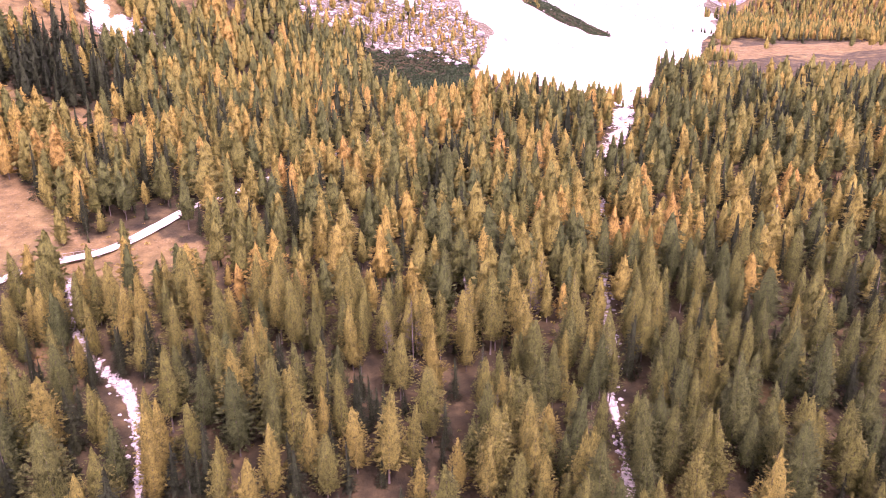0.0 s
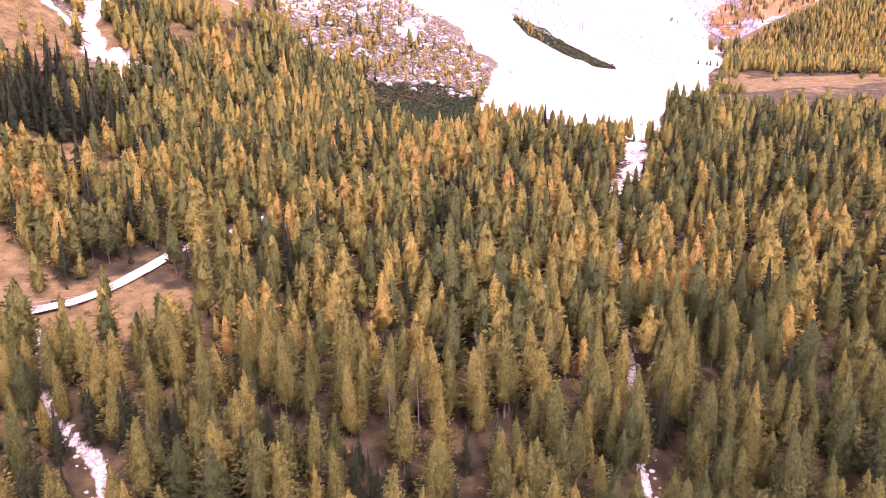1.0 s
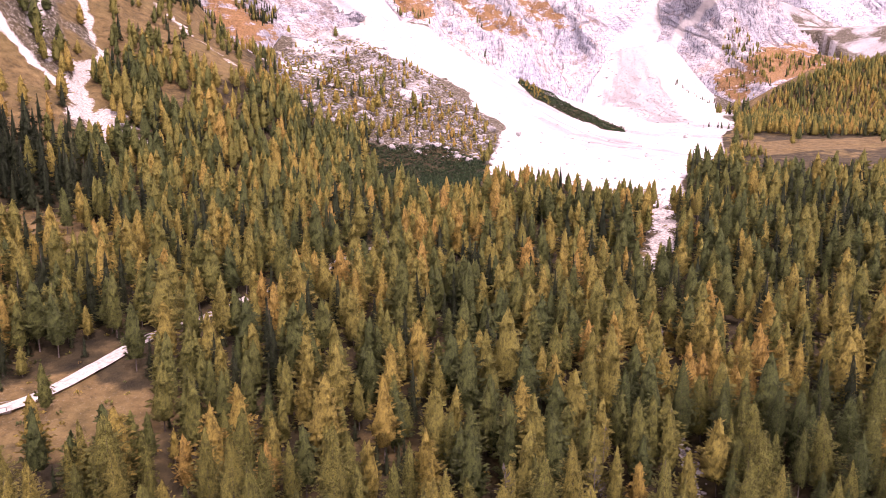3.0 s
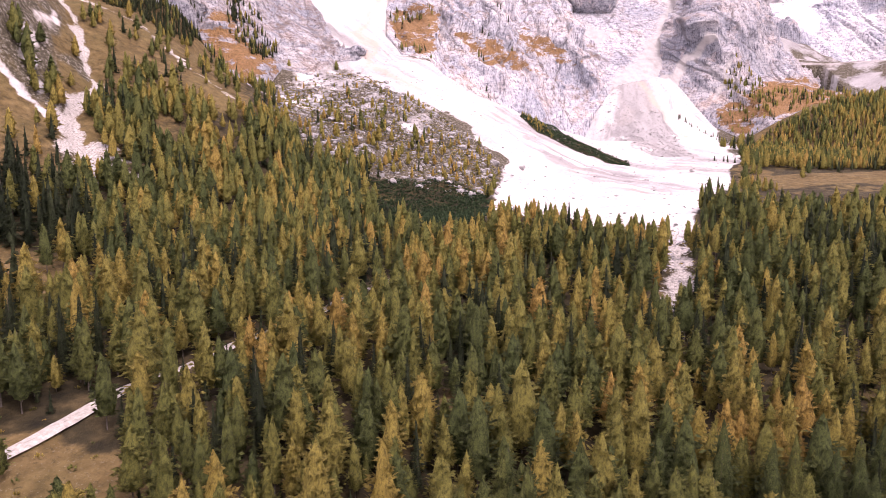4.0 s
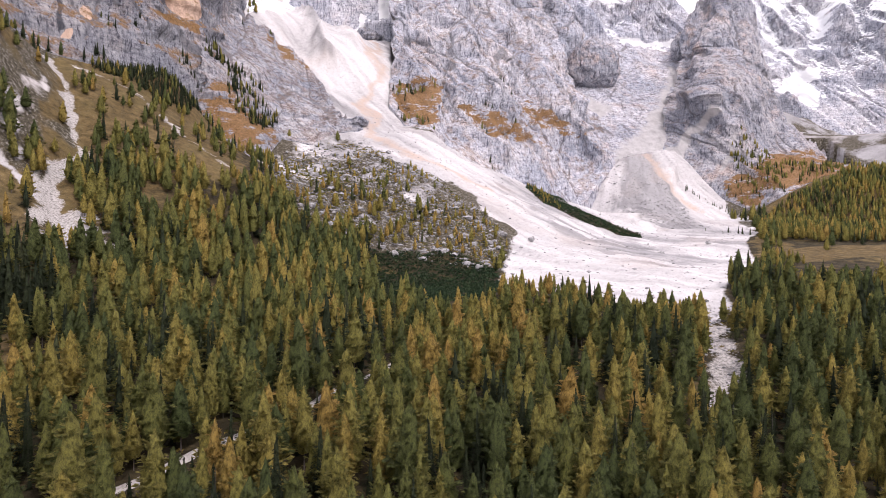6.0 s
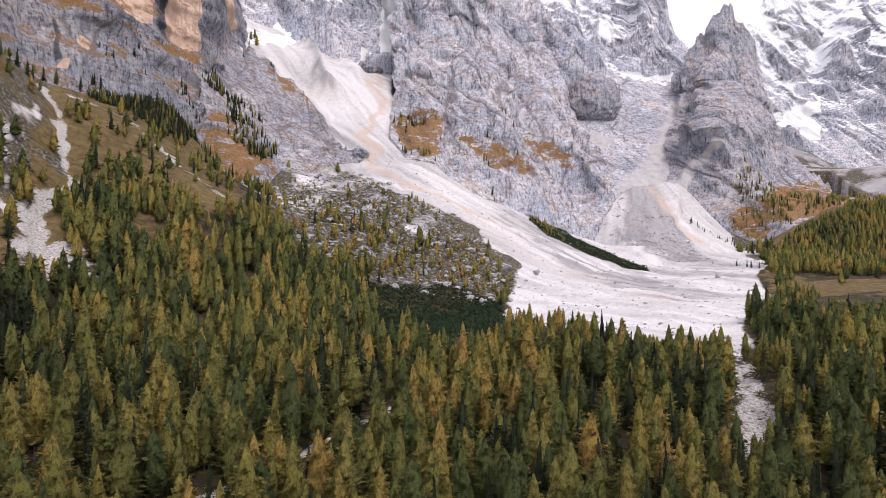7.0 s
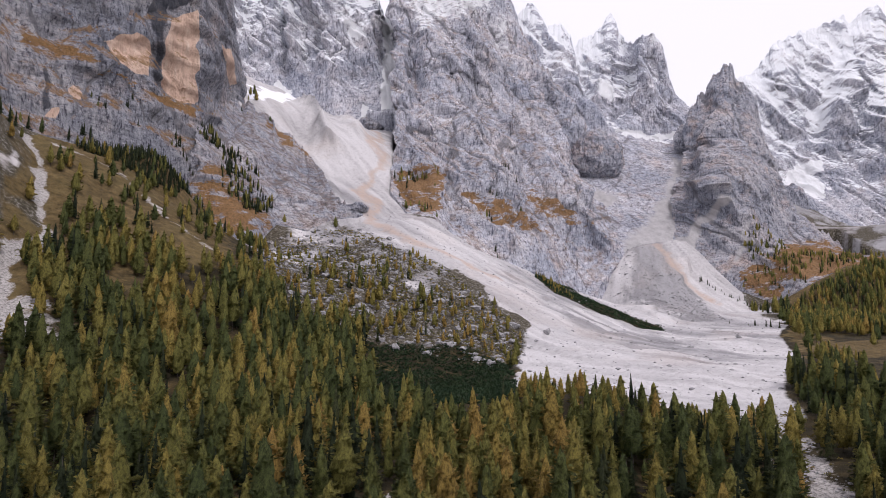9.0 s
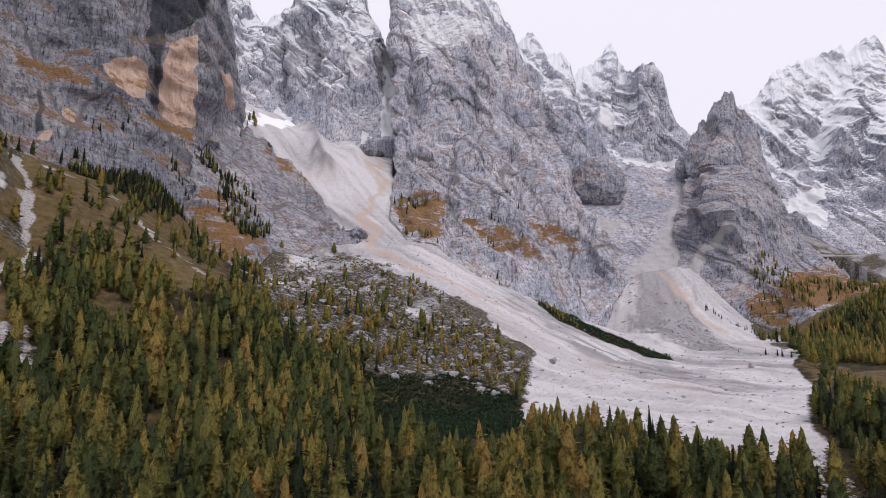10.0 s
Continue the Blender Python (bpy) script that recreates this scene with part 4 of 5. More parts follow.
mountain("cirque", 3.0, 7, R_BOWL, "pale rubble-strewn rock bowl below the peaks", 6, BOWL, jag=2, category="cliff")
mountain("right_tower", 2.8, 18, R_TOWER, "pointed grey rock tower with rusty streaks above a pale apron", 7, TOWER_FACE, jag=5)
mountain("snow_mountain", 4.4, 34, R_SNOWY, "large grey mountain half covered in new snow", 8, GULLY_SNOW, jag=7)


def rock_dome(name, centre, size, label, seed):
    """A rounded rock standing out of the slope."""
    rng = random.Random(seed)
    bm = bmesh.new()
    bmesh.ops.create_icosphere(bm, subdivisions=5, radius=1.0)
    for v in bm.verts:
        p = v.co.copy()
        k = 1 + 0.16 * noise.fractal(p * 1.6 + Vector((seed, 0, 0)), 0.9, 2.0, 4) + 0.04 * noise.ridged_multi_fractal(Vector((p.x * 5, p.y * 5, p.z * 1.6)), 0.8, 2.0, 4, 1.0, 2.0)
        v.co = Vector((p.x * size[0], p.y * size[1], p.z * size[2])) * k
    me = bpy.data.meshes.new(name)
    bm.to_mesh(me)
    bm.free()
    me.materials.append(R_TOWER)
    ob = new(name, me)
    ob.location = centre
    return tagged(ob, label, "rock", kind="structure")


rock_dome("rock_knoll", (276, 1470, 428), (54, 46, 50), "rounded dark grey rock knoll in the bowl below the peaks", 3)
rock_dome("rock_tooth", (785, 1712, 378), (30, 34, 44), "blunt grey rock tooth beside the snow gully", 7)

# rock added to close the open gap between the bowl and the tower
rock_dome("rock_rib", (497, 1575, 490), (26, 24, 36), "dark grey rock added to close the gap beside the snow in the bowl", 11)

for x, y, r, seed in ((-158, 1370, 24, 21), (-119, 950, 10, 23)):
    rock_dome("rock_hump", (x, y, z_at(x, y) - 0.15 * r), (r, 1.7 * r, 0.7 * r), "grey rock hump standing out of the scree", seed)

# ---- road, bridge and streams ----


def part(name, mesh, mat, parent, label=""):
    """One mesh object under a thing or a part."""
    if isinstance(mesh, bmesh.types.BMesh):
        me = bpy.data.meshes.new(name)
        mesh.to_mesh(me)
        mesh.free()
        mesh = me
    if mat and not mesh.materials:
        mesh.materials.append(mat)
    ob = new(name, mesh)
    ob.parent = parent
    return tagged(ob, label)


def dense(line, step):
    p = np.array(line, float)
    d = np.concatenate([[0], np.cumsum(np.hypot(*np.diff(p, axis=0).T))])
    t = np.arange(0, d[-1], step)
    q = np.stack([np.interp(t, d, p[:, 0]), np.interp(t, d, p[:, 1])], -1)
    for _ in range(6):
        q[1:-1] = 0.25 * q[:-2] + 0.5 * q[1:-1] + 0.25 * q[2:]
    return q


def build_road():
    q = dense(ROAD, 2.0)
    t = np.gradient(q, axis=0)
    t /= np.linalg.norm(t, axis=1, keepdims=True)
    side = np.stack([-t[:, 1], t[:, 0]], -1)
    across = np.linspace(-1, 1, 7)
    wide = np.clip(2.7 - 0.015 * (q[:, 1] - 240), 1.4, 2.7) + 0.35 * value_noise(q[:, 0] / 15, q[:, 1] / 15)
    x = q[:, None, 0] + side[:, None, 0] * across * wide[:, None]
    y = q[:, None, 1] + side[:, None, 1] * across * wide[:, None]
    z = height(x.ravel(), y.ravel()).reshape(x.shape).max(1, keepdims=True) + 0.35 - 0.5 * (np.abs(across) > 0.9)[None, :]
    ob = grid_object("road", np.stack([x, y, z], -1).reshape(-1, 3), len(q), 7, M_ROAD)
    tagged(ob, "pale gravel forest road winding up between the larches", "road", kind="structure")


build_road()


def box(sx, sy, sz, at=(0, 0, 0), turn=0.0, bevel=0.04):
    bm = bmesh.new()
    bmesh.ops.create_cube(bm, size=1, matrix=Matrix.Translation(at) @ Matrix.Rotation(turn, 4, "Z") @ Matrix.Diagonal((sx, sy, sz, 1)))
    bmesh.ops.bevel(bm, geom=bm.edges[:], offset=bevel, segments=1, affect="EDGES")
    return bm


def build_bridge():
    x, y = -121.0, 210.5
    z = z_at(-131, 204) + 1.6
    base = tagged(new("footbridge"), "low timber road bridge with railings over the rocky torrent", "bridge")
    base.matrix_world = pose(x, y, z, 0, 0, math.degrees(math.atan2(12, 20)))
    part("deck", box(15, 4.4, 0.35), M_WOOD, base)
    for s in (-1, 1):
        part("rail", box(15, 0.14, 0.16, (0, s * 2.1, 1.15)), M_WOOD, base)
        part("beam", box(15, 0.3, 0.6, (0, s * 1.6, -0.45)), M_WOOD, base)
        for i in range(5):
            part("post", box(0.16, 0.16, 1.1, (-6.6 + 3.3 * i, s * 2.1, 0.65)), M_WOOD, base)


build_bridge()

# ---- trees ----


def mesh_of(name, verts, faces, mat, tints=None, normals=None):
    me = bpy.data.meshes.new(name)
    me.from_pydata(verts, [], faces)
    me.materials.append(mat)
    if normals is not None:
        me.polygons.foreach_set("use_smooth", np.ones(len(me.polygons), bool))
        me.normals_split_custom_set_from_vertices(normals)
    if tints is not None:
        me.attributes.new("tint", "FLOAT", "POINT").data.foreach_set("value", np.asarray(tints, np.float32))
    return me


def crown_shape(rng, kind, tall, sprays):
    """A flame-shaped crown: a loose inner body, and boughs that each carry five sprays of twigs. Gives places, faces and soft normals."""
    r = np.random.RandomState(rng.randrange(1 << 30))
    low = {"larch": 0.13, "spruce": 0.04, "bare": 0.2}[kind] * r.uniform(0.6, 1.9)
    widest = {"larch": 0.232, "spruce": 0.195, "bare": 0.14}[kind] * tall * r.uniform(0.82, 1.18)
    belly, power = {"larch": (0.2, 0.7), "spruce": (0.06, 0.92), "bare": (0.3, 0.8)}[kind]
    power *= r.uniform(0.85, 1.15)
    sag = {"larch": 0.1, "spruce": 0.42, "bare": -0.1}[kind]
    lean, side = r.uniform(-0.02, 0.02, 2) * tall
    p1, w1, p2, w2 = r.uniform(0, 6.28), r.uniform(0.0, 0.2), r.uniform(0, 6.28), r.uniform(0.0, 0.14)

    def radius(f, a):
        out = np.minimum(1.0, 0.5 + 0.5 * f / belly) * np.clip((1 - f) / (1 - belly), 0, 1) ** power * widest
        return out * (1 + w1 * np.cos(a - p1) + w2 * np.cos(2 * a - p2 + 5 * f))

    def axis(f):
        return np.stack([lean * f, side * f, (low + (1 - low) * f) * tall], -1)

    V, Q, N = [], [], []
    # the inner body
    rings, sides = (0.02, 0.14, 0.32, 0.52, 0.7, 0.86, 0.985), 7
    full = {"larch": 0.62, "spruce": 0.46, "bare": 0.1}[kind] - (0.1 if sprays > 400 else 0.0)
    for k, f in enumerate(rings):
        a = np.arange(sides) * 6.2832 / sides + 0.5 * k
        reach = radius(np.full(sides, f), a) * r.uniform(full - 0.14, full + 0.12, sides) + 0.003 * tall
        at = axis(np.full(sides, f)) + np.stack([np.cos(a) * reach, np.sin(a) * reach, r.uniform(-0.03, 0.03, sides) * tall], -1)
        V += list(at)
        N += list(np.stack([np.cos(a), np.sin(a), np.full(sides, 0.25 + 0.5 * f)], -1) / math.hypot(1, 0.25 + 0.5 * f))
        if k:
            b = (k - 1) * sides
            Q += [(b + i, b + (i + 1) % sides, b + sides + (i + 1) % sides, b + sides + i) for i in range(sides)]
    if kind == "bare":
        V, Q, N = [], [], []
    # the boughs
    nb = max(8, sprays // 5)
    f = np.sort(1 - r.uniform(0, 1, nb * 3) ** 0.62)
    f = f[r.permutation(nb * 3)[:nb]]
    a = r.uniform(0, 6.2832, nb)
    reach = radius(f, a) * r.uniform(0.84, 1.05, nb)
    scale = min(1.3, (300.0 / sprays) ** 0.5)
    for b in range(nb):
        c, d = math.cos(a[b]), math.sin(a[b])
        root = axis(f[b])
        for k in range(5):
            go = (0.54 + 0.115 * k) * reach[b] * r.uniform(0.9, 1.06)
            yaw = a[b] + (0.0 if k == 4 else r.uniform(-0.65, 0.65))
            cy, sy = math.cos(yaw), math.sin(yaw)
            drop = -sag * go + (0.16 * go * go / (reach[b] + 0.01) if kind != "bare" else 0) + r.uniform(-0.014, 0.014) * tall
            o = root + np.array([cy * go * 0.9, sy * go * 0.9, drop])
            L = (0.035 * tall + 0.12 * reach[b]) * scale * r.uniform(0.75, 1.25) * (0.8 if f[b] > 0.85 else 1.0)
            w = L * ({"larch": 0.35, "spruce": 0.34, "bare": 0.1}[kind]) * r.uniform(0.8, 1.2)
            slope = r.uniform(-0.05, 0.9) - 1.4 * sag + 0.8 * max(0.0, f[b] - 0.6)
            way = np.array([cy, sy, slope])
            roll = r.uniform(-0.75, 0.75)
            over = np.array([-sy * math.cos(roll), cy * math.cos(roll), math.sin(roll)])
            n = len(V)
            V += [o - 0.25 * L * way, o + 0.22 * L * way + w * over, o + 0.85 * L * way - np.array([0, 0, 0.12 * L]), o + 0.22 * L * way - w * over]
            tip = 0.35 + 0.75 * f[b]
            m = np.array([cy * math.cos(tip), sy * math.cos(tip), math.sin(tip)]) + r.uniform(-0.34, 0.34, 3)
            m /= np.linalg.norm(m)
            up = np.cross(V[n + 2] - V[n], V[n + 3] - V[n + 1]).dot(m) > 0
            Q.append((n, n + 1, n + 2, n + 3) if up else (n, n + 3, n + 2, n + 1))
            N += [m, m, m, m]
    # the leader
    top, w = axis(1.0), 0.011 * tall
    for k in range(3):
        c, d = math.cos(2.1 * k), math.sin(2.1 * k)
        n = len(V)
        V += [top + np.array([0, 0, 0.02 * tall]), top + np.array([(c + d) * w, (d - c) * w, -3.2 * w]), top + np.array([c * w, d * w, -6 * w]), top + np.array([(c - d) * w, (d + c) * w, -3.0 * w])]
        Q.append((n, n + 1, n + 2, n + 3))
        N += [np.array([c * 0.7, d * 0.7, 0.5])] * 4
    return np.array(V), np.array(Q), np.array(N)


def stem_shape(tall, thick, sides=6, lean=0.0):
    V, F = [], []
    for k, (h, w) in enumerate(((-0.03, 1.25), (0.04, 0.9), (0.5, 0.55), (0.97, 0.08))):
        for i in range(sides):
            a = 6.2832 * i / sides
            V.append((lean * h + thick * w * math.cos(a), thick * w * math.sin(a), h * tall))
        if k:
            b = (k - 1) * sides
            F += [(b + i, b + (i + 1) % sides, b + sides + (i + 1) % sides, b + sides + i) for i in range(sides)]
    return V, F


def make_tree(name, kind, tall, boughs, mat, seed, label, category, group):
    rng = random.Random(seed)
    base = tagged(new(name), label, category, group)
    V, F, N = crown_shape(rng, kind, tall, boughs)
    part("crown", mesh_of("crown", V.tolist(), F.tolist(), mat, None, N.tolist()), None, base)
    V, F = stem_shape(tall, 0.011 * tall)
    part("trunk", mesh_of("trunk", V, F, M_BARK), None, base)
    return base


def scatter(x0, x1, y0, y1, step, seed):
    rng = np.random.RandomState(seed)
    gx, gy = np.meshgrid(np.arange(x0, x1, step), np.arange(y0, y1, step))
    gx, gy = gx + rng.uniform(-0.48, 0.48, gx.shape) * step, gy + rng.uniform(-0.48, 0.48, gy.shape) * step
    return gx.ravel(), gy.ravel()


def in_sight(x, y, margin=30):
    """Within the wedge of the valley that opens northwards."""
    return np.abs(x) < 0.72 * (y + 10) + margin


def tree_places():
    """Where trees stand: close forest on the valley floor, thinner on slopes and rubble, none on scree, road, streams and grass."""
    x, y = scatter(-520, 790, 106, 1130, 5.8, 3)
    close = scatter(-350, -260, 705, 835, 4.0, 4)
    stand = inside(SPRUCE_LEDGE, *close, 3) > 0.5
    x, y = np.concatenate([x, close[0][stand]]), np.concatenate([y, close[1][stand]])
    k = in_sight(x, y)
    x, y = x[k], y[k]
    rng = np.random.RandomState(11)
    edge = 8 * fbm(x / 25, y / 25, octaves=2)
    keep = np.full(x.shape, 0.92)
    keep *= np.clip(0.95 + 0.5 * fbm(x / 38, y / 38, octaves=2), 0.72, 1)
    keep[(y > 620) & (x < 245 + 3 * edge)] = 0
    scree = inside(SCREE, x + edge * 0.5, y + edge * 0.5, 4)
    keep *= 1 - np.clip(scree * 2, 0, 1)
    hill = (x < -120) & (y > 430)
    slope_keep = 0.82 * np.clip(0.95 + 0.7 * fbm(x / 30, y / 45, octaves=2), 0.45, 1) * np.where(y > 690, 0.22, 1) * np.where(x < -300, 0.45, 1)
    keep = np.where(hill, slope_keep * (scree < 0.4), keep)
    keep[hill & (y > 830)] *= 0.35
    keep *= np.where(hill, 1 - 0.6 * inside(HIGH_SLOPE, x + edge, y + edge, 14), 1)
    keep *= 1 - 0.62 * inside(TURF_BAND, x + edge, y + edge, 8)
    keep *= 1 - 0.88 * inside(WEST_TURF, x, y + edge, 8)
    chute = np.array(CHUTE[::-1], float)
    keep *= np.where((x < np.interp(y, chute[:, 1], chute[:, 0]) - 4) & (y > 455) & (y < 680), 0.4, 1)
    rub = inside(BOULDERS, x, y, 10)
    keep = np.where(rub > 0.5, 0.32 - 0.001 * np.clip(y - 620, 0, 300), keep)
    keep[inside(SPRUCE_LEDGE, x, y, 5) > 0.5] = 0.9
    keep[(inside(SCREE, x, y, 12) > 0.08) & (x > 15) & (x < 131) & (y < 560)] = 0
    keep *= 1 - 0.985 * (inside(DWARF_PINE, x, y, 5) > 0.5)
    keep *= 1 - 0.75 * (inside(CLEARING, x, y, 5) > 0.5)
    keep *= np.where((x > 85) & (y < 300), 0.78, 1)
    for area in (MEADOW_EAST, MEADOW_WEST, GLADE):
        keep *= 1 - 0.96 * (inside(area, x + edge, y + edge, 5) > 0.5)
    keep[line_distance(CHUTE, x, y) < 7] = 0
    keep[line_distance(RILL, x, y) < 4] *= 0.2
    keep *= 1 - 0.93 * (inside(WEST_FAN, x, y, 4) > 0.5)
    keep[inside(DARK_GROVE, x, y, 3) > 0.5] = 0.95
    keep[line_distance(WEST_BRANCH, x, y) < 5] = 0
    keep[line_distance(STREAM, x, y) < 1.6 + 6.2 * ((y > 325) & (y < 425))] = 0
    keep[line_distance(TORRENT, x, y) < 1.3] = 0
    keep[line_distance(ROAD, x, y) < np.where(y > 245, 3.0, 4.2)] = 0
    verge = line_distance([(a + 5, b - 8) for a, b in ROAD[1:16]], x, y) < 7
    keep[verge & (rng.random_sample(x.shape) < 0.7)] = 0
    spur = inside(WOODED_SPUR, x, y, 4) > 0.5
    keep[spur] = 0.7
    beyond = (x > 118) & (y > 508 + 1.2 * edge)
    keep[beyond] = 0.0
    verge = beyond & (inside(EAST_VERGE, x + edge, y + edge, 3) > 0.5)
    keep[verge & (scree < 0.7)] = 0.16
    keep[inside(MEADOW_EAST, x, y, 3) > 0.5] = 0.03
    keep[inside(EAST_CLUMP, x, y, 3) > 0.5] = 0.6
    wooded = inside(EAST_WOOD, x + edge, y + edge, 3) > 0.5
    keep[wooded] = 0.9
    keep *= (scree < 0.3) | spur | verge | wooded
    east = wooded
    k = rng.random_sample(x.shape) < keep
    return x[k], y[k], rub[k], spur[k], hill[k], east[k]


PX, PY, RUB, SPUR, HILL, EAST = tree_places()
PZ = height(PX, PY)


CONE_RUNNEL = [(300, 1235), (262, 1195), (232, 1165)]
CONE_EDGE = [(366, 1180), (392, 1165), (410, 1140), (421, 1108), (416, 1062)]
CONE_FOOT = [(296, 905), (312, 868), (330, 850)]


def seedlings():
    """Young spruces between the larches on the valley floor and along the debris cone."""
    rng = np.random.RandomState(71)
    x, y = scatter(-200, 220, 106, 330, 6.4, 72)
    open_ground = np.minimum.reduce([line_distance(STREAM, x, y) - 3, line_distance(TORRENT, x, y) - 4, line_distance(ROAD, x, y) - 5]) > 0
    k = in_sight(x, y) & open_ground & (inside(MEADOW_WEST, x, y, 4) < 0.5) & (inside(CLEARING, x, y, 4) < 0.5) & (rng.random_sample(x.shape) < 0.45 + 0.5 * fbm(x / 24, y / 24, octaves=2))
    x, y = x[k], y[k]
    u, v = scatter(280, 440, 840, 1200, 5.0, 73)
    row = (line_distance(CONE_EDGE, u, v) < 6) & (rng.random_sample(u.shape) < 0.6) | (line_distance(CONE_FOOT, u, v) < 5) & (rng.random_sample(u.shape) < 0.3)
    x, y = np.concatenate([x, u[row]]), np.concatenate([y, v[row]])
    return np.stack([x, y, height(x, y), rng.uniform(3.0, 9.0, len(x))], -1)


def plant():
    rng = np.random.RandomState(5)
    n = len(PX)
    patch = fbm(PX / 45, PY / 45, octaves=3)
    draw = rng.random_sample(n)
    dark = draw < np.where(PY < 260, 0.07, 0.13) + 0.16 * np.clip(fbm(PX / 60 + 40, PY / 60, octaves=2), -0.6, 1)
    dark |= (np.abs(PX + 72) < 32) & (PY < 165) & (draw < 0.5)
    dark |= (PX > 75) & (PY < 560) & (draw < np.where(PY > 300, 0.24, 0.2))
    dark &= ~((RUB > 0.5) & (draw > 0.06))
    dark |= SPUR & (draw < 0.6)
    dark |= (np.abs(PX + 14) < 24) & (PY < 158) & (draw < 0.5)
    dark |= (inside(SPRUCE_LEDGE, PX, PY, 5) > 0.5) & (draw < 0.85)
    grove = inside(DARK_GROVE, PX, PY, 3) > 0.5
    dark |= grove & (draw < 0.9)
    dark |= (line_distance(STREAM, PX - 8, PY) < 9) & (PY > 380) & (draw < 0.6)
    bare = (~dark) & (rng.random_sample(n) < np.where(PY < 260, 0.02, 0.004))
    tall = np.clip(rng.normal(17.2, 3.6, n), 7, 27)
    tall = np.where(dark & (PY < 170), tall * 0.72, tall)
    tall = np.where(grove, tall * 1.15, tall)
    tall = np.where(RUB > 0.5, tall * np.where(PY < 700, 0.68, 0.5), tall)
    tall = np.where(SPUR, tall * 0.5, tall)
    edge_row = (PY > 400) & (PX > -20) & (PX < 150)
    tall = np.where(edge_row, tall * 0.66, tall)
    dark &= ~(edge_row & (draw > 0.08))
    tall = np.where(inside(SPRUCE_LEDGE, PX, PY, 5) > 0.5, tall * 0.66, tall)
    tall = np.where(HILL & (PY > 590), tall * 0.75, tall)
    tall = np.where(EAST, tall * 0.72, tall)
    tall = np.where((PX > 190) & (PY > 470) & (PY < 680), tall * 0.62, tall)
    gold = 0.43 - 0.12 * np.clip((PY - 150) / 300, 0, 1)
    gold = gold + 0.12 * EAST - 0.1 * np.clip((PX - 60) / 70, 0, 1) * (PY < 580) + 0.18 * ((PY > 430) & (PX > -20) & (PX < 150)) + 0.06 * (PX < 0) + 0.2 * (RUB > 0.5)
    tint = np.clip(gold + 0.26 * rng.normal(size=n) + 0.25 * patch + 0.2 * (rng.random_sample(n) < np.where(PX > 50, 0.015, 0.06)), 0.02, 0.98)
    green = rng.random_sample(n) < np.clip(0.28 + 0.4 * patch + 0.3 * (PX > 50), 0.05, 1.0)
    near = (PY < 300) & in_sight(PX, PY, 5) & ~RUB.astype(bool)
    kinds = []
    for name, kind, ok, limit, mat, label, group in (
            ("green_larch", "larch", ~dark & ~bare & green, 210, M_OLIVE, "olive green larch just turning yellow in the close forest", "green larches of the valley forest"),
            ("larch", "larch", ~dark & ~bare & ~green, 170, M_LARCH, "golden autumn larch with a slim airy crown on the forest floor", "larches of the valley forest"),
            ("spruce", "spruce", dark, 220, M_SPRUCE, "dark green spruce with drooping boughs among the larches", "spruces of the valley forest"),
            ("bare_larch", "bare", bare, 60, M_BARE, "grey leafless larch with thin bare twigs", "bare larches of the valley forest")):
        pick = np.where(near & ok)[0]
        pick = pick[np.argsort(PY[pick])][:limit]
        protos = [make_tree(name, kind, 20.0, 640 if kind != "bare" else 260, mat, 100 + 7 * j, label, "tree", group) for j in range(6)]
        for j, i in enumerate(pick):
            m = pose(PX[i], PY[i], PZ[i] - 0.3, rng.normal() * 1.3, rng.normal() * 1.3, rng.uniform(0, 360))
            s = tall[i] / 20.0
            wide = s * rng.uniform(0.85, 1.2)
            if j < 6:
                t = protos[j]
                t.matrix_basis = m @ Matrix.Diagonal((wide, wide, s, 1))
            else:
                t = copy_thing(protos[j % 6], m)
                t.scale = (wide, wide, s)
        kinds.append(pick)
    used = np.zeros(n, bool)
    used[np.concatenate(kinds)] = True
    for name, kind, ok, mat, mat_label in (("larch_forest", "larch", ~dark & ~bare & ~used, M_FOREST, "olive and gold autumn larches covering the valley floor and slopes"),
                                           ("spruce_forest", "spruce", (dark | bare) & ~used, M_DARK, "dark spruces scattered through the larch forest")):
        ids = np.where(ok)[0]
        young = seedlings() if kind == "spruce" else np.zeros((0, 4))
        close = [crown_shape(random.Random(300 + j), kind, 1.0, 260) for j in range(10)]
        afar = [crown_shape(random.Random(400 + j), kind, 1.0, 130) for j in range(10)]
        VV, FF, TT, NN, count = [], [], [], [], 0
        for i in ids:
            V, F, N = (close if PY[i] < 400 else afar)[rng.randint(10)]
            a = rng.uniform(0, 6.28)
            c, s = math.cos(a), math.sin(a)
            wide = tall[i] * rng.uniform(0.85, 1.25)
            P = np.stack([(V[:, 0] * c - V[:, 1] * s) * wide + PX[i], (V[:, 0] * s + V[:, 1] * c) * wide + PY[i], V[:, 2] * tall[i] + PZ[i] - 0.3], -1)
            VV.append(P)
            FF.append(F + count)
            TT.append(np.full(len(P), tint[i]))
            NN.append(np.stack([N[:, 0] * c - N[:, 1] * s, N[:, 0] * s + N[:, 1] * c, N[:, 2]], -1))
            count += len(P)
        for x, y, z, size in young:
            V, F, N = afar[rng.randint(10)]
            VV.append(V * size + np.array([x, y, z - 0.2]))
            FF.append(F + count)
            TT.append(np.full(len(V), rng.uniform(0.1, 0.9)))
            NN.append(N)
            count += len(V)
        ob = new(name, mesh_of(name, np.concatenate(VV).tolist(), np.concatenate(FF).tolist(), mat, np.concatenate(TT), np.concatenate(NN).tolist()))
        tagged(ob, mat_label, "forest", kind="stuff")
        VV, FF, count = [], [], 0
